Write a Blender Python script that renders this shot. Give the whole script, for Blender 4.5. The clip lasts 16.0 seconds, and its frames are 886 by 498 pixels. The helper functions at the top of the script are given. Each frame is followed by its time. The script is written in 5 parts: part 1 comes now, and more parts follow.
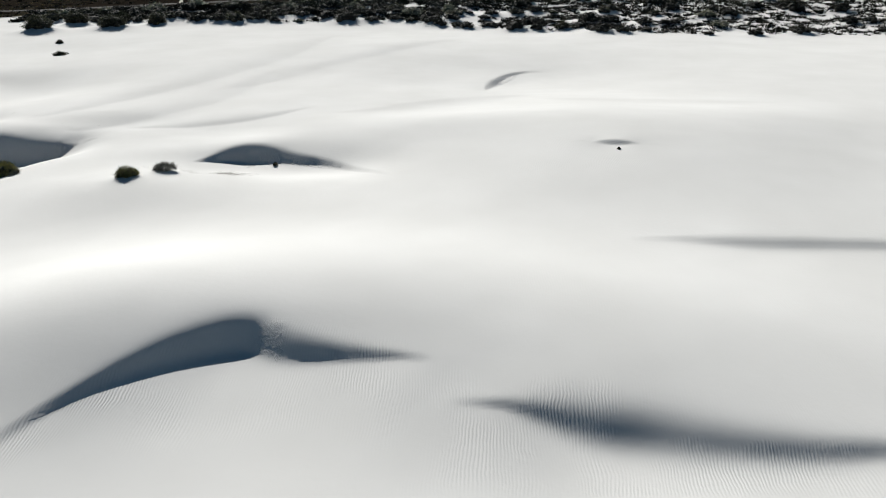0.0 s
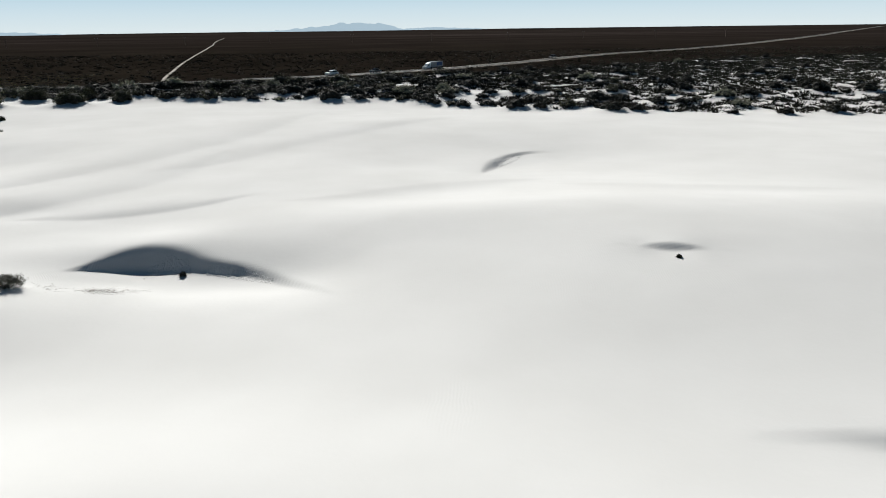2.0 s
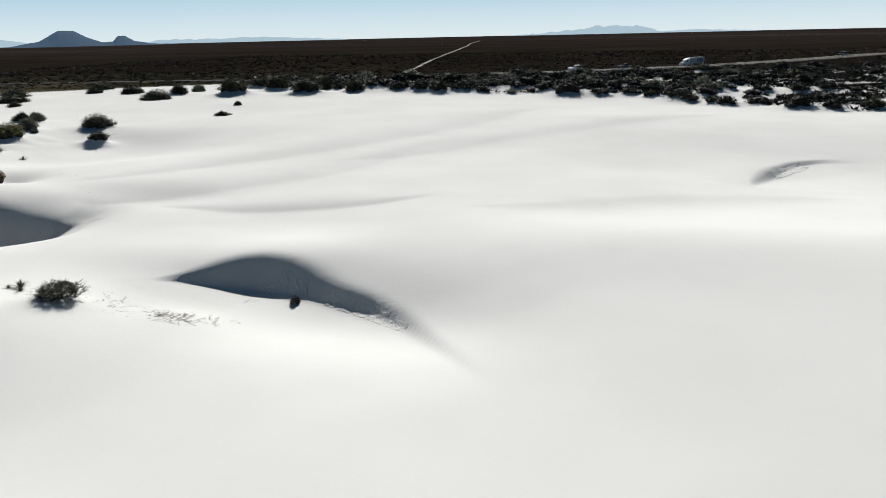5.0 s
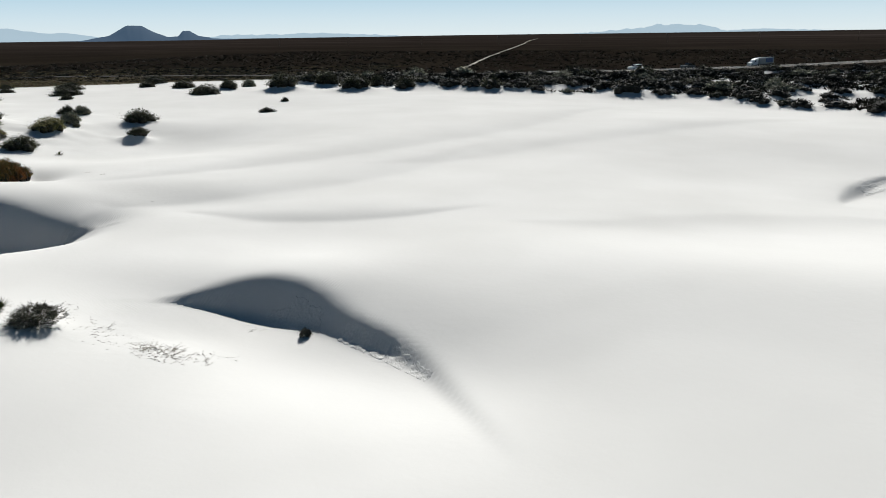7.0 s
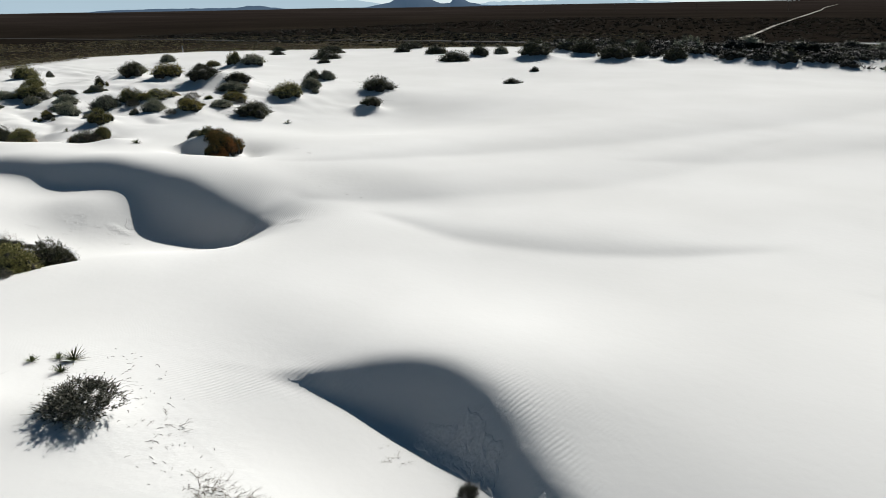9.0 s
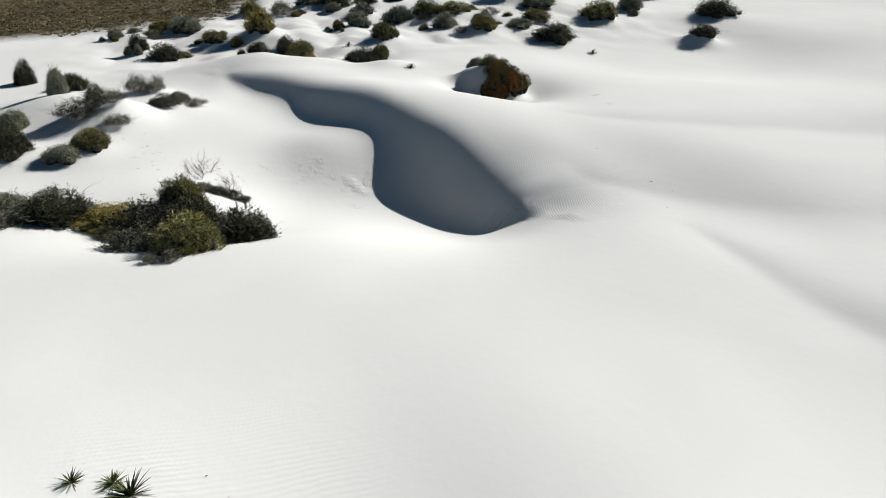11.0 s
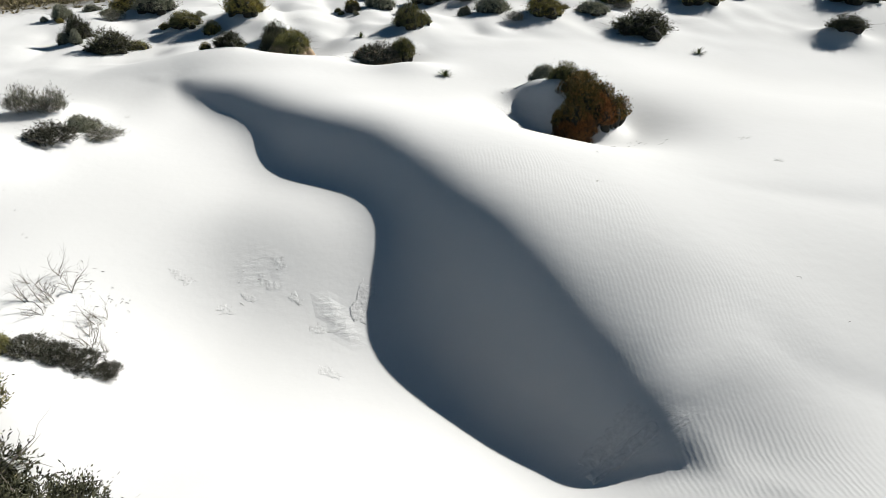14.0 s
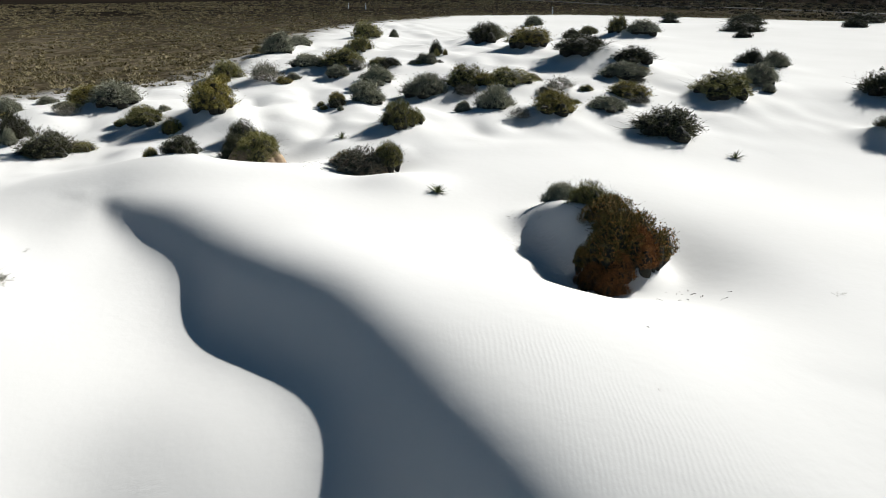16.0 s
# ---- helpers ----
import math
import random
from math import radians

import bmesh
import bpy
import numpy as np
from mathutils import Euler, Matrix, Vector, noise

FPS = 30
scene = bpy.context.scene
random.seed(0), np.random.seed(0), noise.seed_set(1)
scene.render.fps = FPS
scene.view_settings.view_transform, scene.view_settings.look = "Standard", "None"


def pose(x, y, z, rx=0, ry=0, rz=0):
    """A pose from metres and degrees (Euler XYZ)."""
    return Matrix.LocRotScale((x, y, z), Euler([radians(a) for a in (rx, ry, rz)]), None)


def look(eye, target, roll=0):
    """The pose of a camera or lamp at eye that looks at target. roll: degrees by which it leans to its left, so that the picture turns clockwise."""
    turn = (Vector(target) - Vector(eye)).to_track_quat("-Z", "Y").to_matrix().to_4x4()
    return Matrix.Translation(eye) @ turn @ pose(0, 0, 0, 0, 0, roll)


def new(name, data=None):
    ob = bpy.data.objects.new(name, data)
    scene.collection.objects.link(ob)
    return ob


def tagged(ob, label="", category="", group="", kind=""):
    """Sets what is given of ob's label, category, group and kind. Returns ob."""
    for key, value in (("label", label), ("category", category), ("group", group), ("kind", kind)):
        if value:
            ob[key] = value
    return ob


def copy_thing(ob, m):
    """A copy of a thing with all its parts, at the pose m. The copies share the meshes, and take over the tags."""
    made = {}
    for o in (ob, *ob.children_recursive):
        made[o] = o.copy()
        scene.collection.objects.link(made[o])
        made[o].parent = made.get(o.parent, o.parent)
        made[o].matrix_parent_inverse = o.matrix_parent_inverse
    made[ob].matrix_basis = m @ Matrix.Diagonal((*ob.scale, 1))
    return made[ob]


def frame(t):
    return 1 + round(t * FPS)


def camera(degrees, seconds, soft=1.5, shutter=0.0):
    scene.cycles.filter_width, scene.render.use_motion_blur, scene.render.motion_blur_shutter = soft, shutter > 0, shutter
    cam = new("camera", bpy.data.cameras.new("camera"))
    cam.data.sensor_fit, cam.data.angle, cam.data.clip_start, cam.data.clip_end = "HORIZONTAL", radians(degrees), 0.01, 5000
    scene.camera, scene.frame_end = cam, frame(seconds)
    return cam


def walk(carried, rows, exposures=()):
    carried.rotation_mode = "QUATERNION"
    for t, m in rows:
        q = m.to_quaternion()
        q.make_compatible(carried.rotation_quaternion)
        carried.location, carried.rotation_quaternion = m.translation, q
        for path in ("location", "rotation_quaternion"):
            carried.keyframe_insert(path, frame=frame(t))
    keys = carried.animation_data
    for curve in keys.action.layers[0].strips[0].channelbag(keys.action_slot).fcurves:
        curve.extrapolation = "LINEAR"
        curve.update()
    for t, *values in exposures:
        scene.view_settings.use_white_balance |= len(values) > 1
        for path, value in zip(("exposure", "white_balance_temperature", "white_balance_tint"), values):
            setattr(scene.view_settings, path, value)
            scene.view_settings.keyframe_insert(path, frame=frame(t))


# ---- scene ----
cam = camera(64.5, 16.0, 0.6)
PATH = [
    (0, (0.00, 0.00, 19.79), (-0.013, 9.115, 15.680), -0.92),
    (0.5, (0.15, 1.60, 19.35), (0.137, 10.743, 15.308), -0.96),
    (1, (0.66, 8.02, 17.61), (0.651, 17.364, 14.046), -0.90),
    (1.5, (1.07, 14.31, 16.28), (1.089, 23.833, 13.240), -0.75),
    (2, (1.51, 20.76, 15.32), (1.517, 30.290, 12.303), -0.74),
    (2.5, (1.97, 27.42, 13.60), (1.993, 36.956, 10.592), -0.72),
    (3, (2.21, 32.33, 12.58), (1.529, 41.844, 9.584), -0.88),
    (3.5, (2.03, 34.06, 12.18), (0.462, 43.481, 9.221), -1.18),
    (4, (1.70, 35.93, 11.75), (-0.589, 45.210, 8.816), -1.27),
    (4.5, (1.58, 37.30, 11.65), (-1.216, 46.449, 8.726), -1.29),
    (5, (1.39, 38.68, 11.55), (-1.857, 47.682, 8.635), -1.27),
    (7.5, (-0.93, 46.49, 11.23), (-5.109, 55.080, 8.268), -0.68),
    (8, (-2.64, 49.84, 11.09), (-7.479, 58.067, 8.108), -0.67),
    (8.5, (-4.56, 53.11, 10.85), (-10.642, 60.449, 7.849), -0.95),
    (9, (-6.72, 56.04, 10.61), (-13.364, 62.749, 7.315), -0.97),
    (9.5, (-9.39, 58.66, 10.37), (-17.328, 63.588, 6.814), -1.35),
    (10, (-12.13, 60.80, 10.19), (-20.470, 64.763, 6.344), -1.19),
    (12.5, (-25.49, 66.66, 9.16), (-33.962, 69.414, 4.618), -0.64),
    (13, (-28.17, 67.50, 8.83), (-36.646, 70.228, 4.270), -0.46),
    (13.5, (-30.84, 68.31, 8.50), (-39.306, 71.029, 3.919), -0.28),
    (14, (-33.27, 69.08, 8.29), (-41.727, 71.777, 3.691), -0.26),
    (14.5, (-35.83, 70.08, 8.15), (-44.302, 72.762, 3.562), -0.30),
    (15, (-38.27, 70.98, 8.08), (-46.906, 73.725, 3.848), -0.05),
    (15.5, (-39.52, 71.42, 8.04), (-48.292, 74.217, 4.135), -0.04),
    (16, (-40.29, 71.70, 8.07), (-49.168, 74.526, 4.428), -0.05),
]
EXPOSURES = [(0, 0.75), (2, 0.71), (5, 0.73), (8.5, 0.75), (12.5, 0.64), (14, 0.88), (16, 0.98)]
walk(cam, [(t, look(eye, target, roll)) for t, eye, target, roll in PATH], EXPOSURES)

# ---- light ----
SUN_AZIMUTH, SUN_HEIGHT = radians(110), radians(30.5)
world = bpy.data.worlds.new("sky")
scene.world = world
world.use_nodes = True
sky = world.node_tree.nodes.new("ShaderNodeTexSky")
sky.sky_type, sky.sun_disc = "NISHITA", False
sky.sun_elevation, sky.sun_rotation = SUN_HEIGHT, math.pi / 2 - SUN_AZIMUTH
sky.altitude, sky.air_density, sky.dust_density, sky.ozone_density = 700, 0.5, 0.3, 1.0
back = world.node_tree.nodes["Background"]
back.inputs["Strength"].default_value = 0.026
tint = world.node_tree.nodes.new("ShaderNodeMix")
tint.data_type, tint.blend_type = "RGBA", "MULTIPLY"
tint.inputs["Factor"].default_value = 1
tint.inputs[7].default_value = (0.5, 1.0, 1.1, 1)
world.node_tree.links.new(sky.outputs["Color"], tint.inputs[6])
world.node_tree.links.new(tint.outputs[2], back.inputs["Color"])
sun = new("sun", bpy.data.lights.new("sun", "SUN"))
sun.data.energy, sun.data.angle, sun.data.color = 5.0, radians(0.6), (1.0, 0.985, 0.95)
sun.matrix_world = look((0, 0, 60), (-math.cos(SUN_AZIMUTH) * math.cos(SUN_HEIGHT), -math.sin(SUN_AZIMUTH) * math.cos(SUN_HEIGHT), 60 - math.sin(SUN_HEIGHT)))

# ---- materials ----
def nodes(name):
    m = bpy.data.materials.new(name)
    m.use_nodes = True
    return m, m.node_tree.nodes, m.node_tree.links, m.node_tree.nodes["Principled BSDF"]


def noise_node(n, scale, detail=4, rough=0.55):
    x = n.new("ShaderNodeTexNoise")
    x.inputs["Scale"].default_value, x.inputs["Detail"].default_value, x.inputs["Roughness"].default_value = scale, detail, rough
    return x


def ramp_node(n, stops):
    r = n.new("ShaderNodeValToRGB").color_ramp
    while len(r.elements) < len(stops):
        r.elements.new(0.5)
    for e, (at, colour) in zip(r.elements, stops):
        e.position, e.color = at, (*colour, 1)
    return n[-1]


def math_node(n, links, op, a, b):
    x = n.new("ShaderNodeMath")
    x.operation = op
    for socket, v in zip(x.inputs, (a, b)):
        if isinstance(v, (int, float)):
            socket.default_value = v
        else:
            links.new(v, socket)
    return x.outputs[0]


def mix_node(n, links, fac, a, b):
    x = n.new("ShaderNodeMix")
    x.data_type = "RGBA"
    for socket, v in ((x.inputs["Factor"], fac), (x.inputs[6], a), (x.inputs[7], b)):
        if isinstance(v, tuple):
            socket.default_value = (*v, 1)
        elif isinstance(v, (int, float)):
            socket.default_value = v
        else:
            links.new(v, socket)
    return x.outputs[2]


def plain(name, colour, rough=0.6, metal=0.0, vary=0.12, scale=6.0, bump=0.0):
    """A surface of one colour with blotches and fine relief."""
    m, n, l, b = nodes(name)
    where = n.new("ShaderNodeTexCoord")
    x = noise_node(n, scale)
    l.new(where.outputs["Object"], x.inputs["Vector"])
    r = ramp_node(n, [(0.25, tuple(c * (1 - vary) for c in colour)), (0.75, tuple(min(1, c * (1 + vary)) for c in colour))])
    l.new(x.outputs["Fac"], r.inputs["Fac"])
    l.new(r.outputs["Color"], b.inputs["Base Color"])
    b.inputs["Roughness"].default_value, b.inputs["Metallic"].default_value = rough, metal
    if bump:
        p = n.new("ShaderNodeBump")
        p.inputs["Strength"].default_value, p.inputs["Distance"].default_value = 0.6, bump
        l.new(x.outputs["Fac"], p.inputs["Height"])
        l.new(p.outputs["Normal"], b.inputs["Normal"])
    return m


def leaf_material(name, dark, light, tip):
    """Leaves: each its own tone, each bush a little different."""
    m, n, l, b = nodes(name)
    geo, info = n.new("ShaderNodeNewGeometry"), n.new("ShaderNodeObjectInfo")
    r = ramp_node(n, [(0.0, dark), (0.55, light), (0.86, light), (1.0, tip)])
    l.new(geo.outputs["Random Per Island"], r.inputs["Fac"])
    shade = n.new("ShaderNodeHueSaturation")
    l.new(r.outputs["Color"], shade.inputs["Color"])
    l.new(math_node(n, l, "MULTIPLY_ADD", info.outputs["Random"], 0.5), shade.inputs["Value"])
    n[-1].inputs[2].default_value = 0.75
    l.new(shade.outputs["Color"], b.inputs["Base Color"])
    b.inputs["Roughness"].default_value = 0.8
    b.inputs["Specular IOR Level"].default_value = 0.1
    return m


def ground_material():
    """White gypsum sand with wind ripples, passing into brown scrub soil on the plain."""
    m, n, l, b = nodes("gypsum_sand")
    where = n.new("ShaderNodeTexCoord")
    scrub, crust = n.new("ShaderNodeAttribute"), n.new("ShaderNodeAttribute")
    scrub.attribute_name, crust.attribute_name = "scrub", "crust"
    broad, fine, speck = noise_node(n, 0.09, 3), noise_node(n, 2.2, 5), noise_node(n, 38, 2)
    for x in (broad, fine, speck):
        l.new(where.outputs["Object"], x.inputs["Vector"])
    white = ramp_node(n, [(0.3, (0.52, 0.516, 0.499)), (0.7, (0.57, 0.566, 0.55))])
    l.new(broad.outputs["Fac"], white.inputs["Fac"])
    sand = mix_node(n, l, math_node(n, l, "MULTIPLY", speck.outputs["Fac"], 0.16), white.outputs["Color"], (0.57, 0.56, 0.535))
    # plain: soil, dry grasses and low brush as tones, painted shade and haze included
    patch, tuft, streak = noise_node(n, 0.035, 5), noise_node(n, 0.9, 4, 0.7), noise_node(n, 0.012, 3)
    for x in (patch, tuft, streak):
        l.new(where.outputs["Object"], x.inputs["Vector"])
    thick = n.new("ShaderNodeAttribute")
    thick.attribute_name = "thick"
    soil = ramp_node(n, [(0.34, (0.016, 0.013, 0.008)), (0.46, (0.055, 0.045, 0.028)), (0.56, (0.13, 0.108, 0.075)), (0.66, (0.32, 0.285, 0.23))])
    l.new(math_node(n, l, "ADD", math_node(n, l, "MULTIPLY", tuft.outputs["Fac"], 0.62), math_node(n, l, "MULTIPLY", patch.outputs["Fac"], 0.3)), soil.inputs["Fac"])
    # thick brush cover, with the shade of its backlit side painted into the tone
    dense = ramp_node(n, [(0.36, (0.006, 0.005, 0.004)), (0.5, (0.011, 0.009, 0.007)), (0.66, (0.02, 0.016, 0.012))])
    l.new(math_node(n, l, "ADD", math_node(n, l, "MULTIPLY", tuft.outputs["Fac"], 0.5), math_node(n, l, "MULTIPLY", streak.outputs["Fac"], 0.5)), dense.inputs["Fac"])
    # distance haze put into the colour: paler streaks replace the dense tone far out
    dry = n.new("ShaderNodeAttribute")
    dry.attribute_name = "dry"
    band = n.new("ShaderNodeMapping")
    band.inputs["Scale"].default_value = (0.0012, 0.006, 1.0)
    band.inputs["Rotation"].default_value = (0, 0, radians(-25))
    l.new(where.outputs["Object"], band.inputs["Vector"])
    bands_far = noise_node(n, 1.0, 5, 0.65)
    l.new(band.outputs["Vector"], bands_far.inputs["Vector"])
    hazed_tone = ramp_node(n, [(0.35, (0.012, 0.0095, 0.008)), (0.55, (0.02, 0.016, 0.014)), (0.7, (0.034, 0.028, 0.025))])
    l.new(bands_far.outputs["Fac"], hazed_tone.inputs["Fac"])
    far = mix_node(n, l, thick.outputs["Fac"], soil.outputs["Color"], mix_node(n, l, dry.outputs["Fac"], dense.outputs["Color"], hazed_tone.outputs["Color"]))
    edge = math_node(n, l, "ADD", math_node(n, l, "MULTIPLY", scrub.outputs["Fac"], 2.2), math_node(n, l, "MULTIPLY", math_node(n, l, "SUBTRACT", fine.outputs["Fac"], 0.5), 0.9))
    edge = math_node(n, l, "MINIMUM", math_node(n, l, "MAXIMUM", math_node(n, l, "SUBTRACT", edge, 0.6), 0.0), 1.0)
    l.new(mix_node(n, l, edge, sand, far), b.inputs["Base Color"])
    b.inputs["Roughness"].default_value = 0.92
    b.inputs["Specular IOR Level"].default_value = 0.0
    # ripples: bent bands that come and go
    bend = noise_node(n, 0.22, 2)
    l.new(where.outputs["Object"], bend.inputs["Vector"])
    shift = n.new("ShaderNodeVectorMath")
    shift.operation = "MULTIPLY_ADD"
    l.new(bend.outputs["Color"], shift.inputs[0])
    shift.inputs[1].default_value = (0.9, 0.9, 0)
    l.new(where.outputs["Object"], shift.inputs[2])
    waves = []
    for angle, size in ((-72, 3.0), (4, 2.1)):
        turn = n.new("ShaderNodeVectorRotate")
        turn.rotation_type = "Z_AXIS"
        turn.inputs["Angle"].default_value = radians(angle)
        l.new(shift.outputs[0], turn.inputs["Vector"])
        bands = n.new("ShaderNodeTexWave")
        bands.inputs["Scale"].default_value, bands.inputs["Distortion"].default_value = size, 2.2
        bands.inputs["Detail"].default_value, bands.inputs["Detail Scale"].default_value = 2.0, 1.2
        l.new(turn.outputs[0], bands.inputs["Vector"])
        waves.append(bands.outputs["Fac"])
    split = n.new("ShaderNodeSeparateXYZ")
    l.new(where.outputs["Object"], split.inputs[0])
    east = n.new("ShaderNodeMapRange")
    l.new(split.outputs["X"], east.inputs["Value"])
    east.inputs["From Min"].default_value, east.inputs["From Max"].default_value = -36, -28
    ripple = n.new("ShaderNodeMix")
    l.new(east.outputs[0], ripple.inputs["Factor"])
    l.new(waves[0], ripple.inputs["A"])
    l.new(waves[1], ripple.inputs["B"])
    where_on = noise_node(n, 0.35, 3)
    l.new(where.outputs["Object"], where_on.inputs["Vector"])
    on = ramp_node(n, [(0.36, (0.1, 0.1, 0.1)), (0.62, (1, 1, 1))])
    l.new(where_on.outputs["Fac"], on.inputs["Fac"])
    rippled = n.new("ShaderNodeAttribute")
    rippled.attribute_name = "rippled"
    rough_crust = noise_node(n, 3.2, 6, 0.7)
    grain = n.new("ShaderNodeMapping")
    grain.inputs["Scale"].default_value = (1.8, 0.6, 1.0)
    grain.inputs["Rotation"].default_value = (0, 0, radians(-12))
    l.new(where.outputs["Object"], grain.inputs["Vector"])
    l.new(grain.outputs["Vector"], rough_crust.inputs["Vector"])
    height = math_node(n, l, "MULTIPLY", ripple.outputs[0], math_node(n, l, "MULTIPLY", math_node(n, l, "MULTIPLY", on.outputs["Color"], rippled.outputs["Fac"]), 0.011))
    height = math_node(n, l, "ADD", height, math_node(n, l, "MULTIPLY", math_node(n, l, "MULTIPLY", rough_crust.outputs["Fac"], crust.outputs["Fac"]), 0.06))
    height = math_node(n, l, "ADD", height, math_node(n, l, "MULTIPLY", fine.outputs["Fac"], 0.008))
    p = n.new("ShaderNodeBump")
    p.inputs["Strength"].default_value, p.inputs["Distance"].default_value = 1.0, 1.0
    l.new(height, p.inputs["Height"])
    l.new(p.outputs["Normal"], b.inputs["Normal"])
    return m


SAND = ground_material()
LEAF = {
    "g": leaf_material("olive_leaves", (0.0229, 0.0238, 0.0088), (0.194, 0.181, 0.0674), (0.519, 0.455, 0.179)),
    "d": leaf_material("dark_leaves", (0.0128, 0.0134, 0.00768), (0.0612, 0.0612, 0.034), (0.185, 0.176, 0.101)),
    "s": leaf_material("sage_leaves", (0.044, 0.0449, 0.0317), (0.259, 0.259, 0.188), (0.568, 0.552, 0.423)),
    "y": leaf_material("yellow_leaves", (0.0308, 0.0264, 0.00704), (0.24, 0.201, 0.0583), (0.585, 0.47, 0.146)),
    "r": leaf_material("rusty_leaves", (0.0141, 0.0112, 0.00422), (0.126, 0.099, 0.0306), (0.481, 0.195, 0.0572)),
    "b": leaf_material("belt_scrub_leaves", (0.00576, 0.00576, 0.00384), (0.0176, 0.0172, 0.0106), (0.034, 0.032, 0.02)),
    "o": leaf_material("rust_red_leaves", (0.0238, 0.0119, 0.00475), (0.216, 0.0957, 0.0335), (0.554, 0.277, 0.0902)),
    "k": leaf_material("grey_twigs", (0.016, 0.016, 0.012), (0.065, 0.063, 0.046), (0.218, 0.205, 0.154)),
    "t": leaf_material("pale_twigs", (0.04, 0.0384, 0.028), (0.144, 0.137, 0.104), (0.325, 0.307, 0.232)),
    "u": leaf_material("yucca_blades", (0.02, 0.028, 0.0096), (0.08, 0.096, 0.036), (0.192, 0.184, 0.08)),
    "p": leaf_material("plain_brush", (0.0259, 0.0218, 0.0104), (0.192, 0.157, 0.0809), (0.464, 0.395, 0.247)),
}
# near-black colour painted in place of the shade inside a crown
INNER_SHADE = plain("bush_inner_shade", (0.014, 0.013, 0.008), 0.95, vary=0.4, scale=14)
WOOD = plain("grey_wood", (0.09, 0.075, 0.058), 0.85, vary=0.3, scale=20)
DEAD = plain("dead_wood", (0.16, 0.14, 0.11), 0.85, vary=0.3, scale=20)
SOIL = plain("root_soil", (0.24, 0.18, 0.12), 0.95, vary=0.35, scale=5, bump=0.06)
ASPHALT = plain("road_asphalt", (0.065, 0.062, 0.058), 0.95, vary=0.15, scale=0.4)
OLD_ASPHALT = plain("old_asphalt", (0.014, 0.012, 0.01), 0.95, vary=0.2, scale=0.4)
DIRT = plain("pale_dirt", (0.27, 0.245, 0.21), 0.95, vary=0.2, scale=0.2)
SHOULDER = plain("road_shoulder", (0.17, 0.15, 0.12), 0.95, vary=0.25, scale=0.3)
CRUST_SAND = plain("broken_sand_crust", (0.53, 0.525, 0.508), 0.95, vary=0.12, scale=9, bump=0.03)
WHITE_PAINT = plain("white_paint", (0.8, 0.8, 0.8), 0.35, vary=0.03)
STRIPE = plain("lane_paint", (0.6, 0.58, 0.5), 0.7, vary=0.15)
GREY_PAINT = plain("grey_paint", (0.3, 0.31, 0.33), 0.3, vary=0.05)
BLUE_PAINT = plain("blue_paint", (0.05, 0.09, 0.2), 0.35, vary=0.05)
DARK_PAINT = plain("dark_paint", (0.04, 0.045, 0.05), 0.3, vary=0.05)
RUBBER = plain("tyre_rubber", (0.02, 0.02, 0.02), 0.85)
STEEL = plain("steel", (0.5, 0.5, 0.5), 0.35, 1.0)
GLASS = plain("dark_window", (0.015, 0.018, 0.02), 0.08)
POLE_WOOD = plain("pole_wood", (0.12, 0.09, 0.065), 0.85, vary=0.25, scale=3)

for dull in (ASPHALT, OLD_ASPHALT, DIRT, SHOULDER, SOIL, CRUST_SAND):
    dull.node_tree.nodes["Principled BSDF"].inputs["Specular IOR Level"].default_value = 0.05


# distance haze is painted as a blue glow over near-black hills
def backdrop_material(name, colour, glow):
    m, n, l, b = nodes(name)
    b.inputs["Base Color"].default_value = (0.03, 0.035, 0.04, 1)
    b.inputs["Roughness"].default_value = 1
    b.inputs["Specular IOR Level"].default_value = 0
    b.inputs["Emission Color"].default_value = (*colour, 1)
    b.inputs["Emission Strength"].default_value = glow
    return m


# hill tones with the haze of distance put into the glow
FAR_HAZE = backdrop_material("far_range_haze", (0.33, 0.43, 0.5), 0.74)
NEAR_HAZE = backdrop_material("mesa_range_haze", (0.04, 0.075, 0.125), 0.6)


# ---- building ----
def mesh_from(name, verts, faces, smooth=False):
    me = bpy.data.meshes.new(name)
    me.from_pydata([tuple(v) for v in verts], [], [tuple(f) for f in faces])
    if smooth:
        me.polygons.foreach_set("use_smooth", np.ones(len(me.polygons), bool))
    me.update()
    return me


def part(name, data, material, parent=None, label=""):
    """Links a bmesh or mesh as one object under a thing or a part."""
    if isinstance(data, bmesh.types.BMesh):
        me = bpy.data.meshes.new(name)
        data.to_mesh(me)
        data.free()
        data = me
    if not data.materials:
        data.materials.append(material)
    ob = new(name, data)
    ob.parent = parent
    return tagged(ob, label)


def box(bm, lo, hi, bevel=0.0):
    lo, hi = Vector(lo), Vector(hi)
    made = bmesh.ops.create_cube(bm, size=1, matrix=Matrix.Translation((lo + hi) / 2) @ Matrix.Diagonal((*(hi - lo), 1)))
    if bevel:
        edges = {e for v in made["verts"] for e in v.link_edges}
        bmesh.ops.bevel(bm, geom=list(edges), offset=bevel, segments=2, affect="EDGES", profile=0.6)


def rod(bm, a, b, r0, r1=None, sides=8):
    a, b = Vector(a), Vector(b)
    m = Matrix.Translation((a + b) / 2) @ (b - a).to_track_quat("Z", "Y").to_matrix().to_4x4()
    bmesh.ops.create_cone(bm, cap_ends=True, segments=sides, radius1=r0, radius2=r0 if r1 is None else r1, depth=(b - a).length, matrix=m)


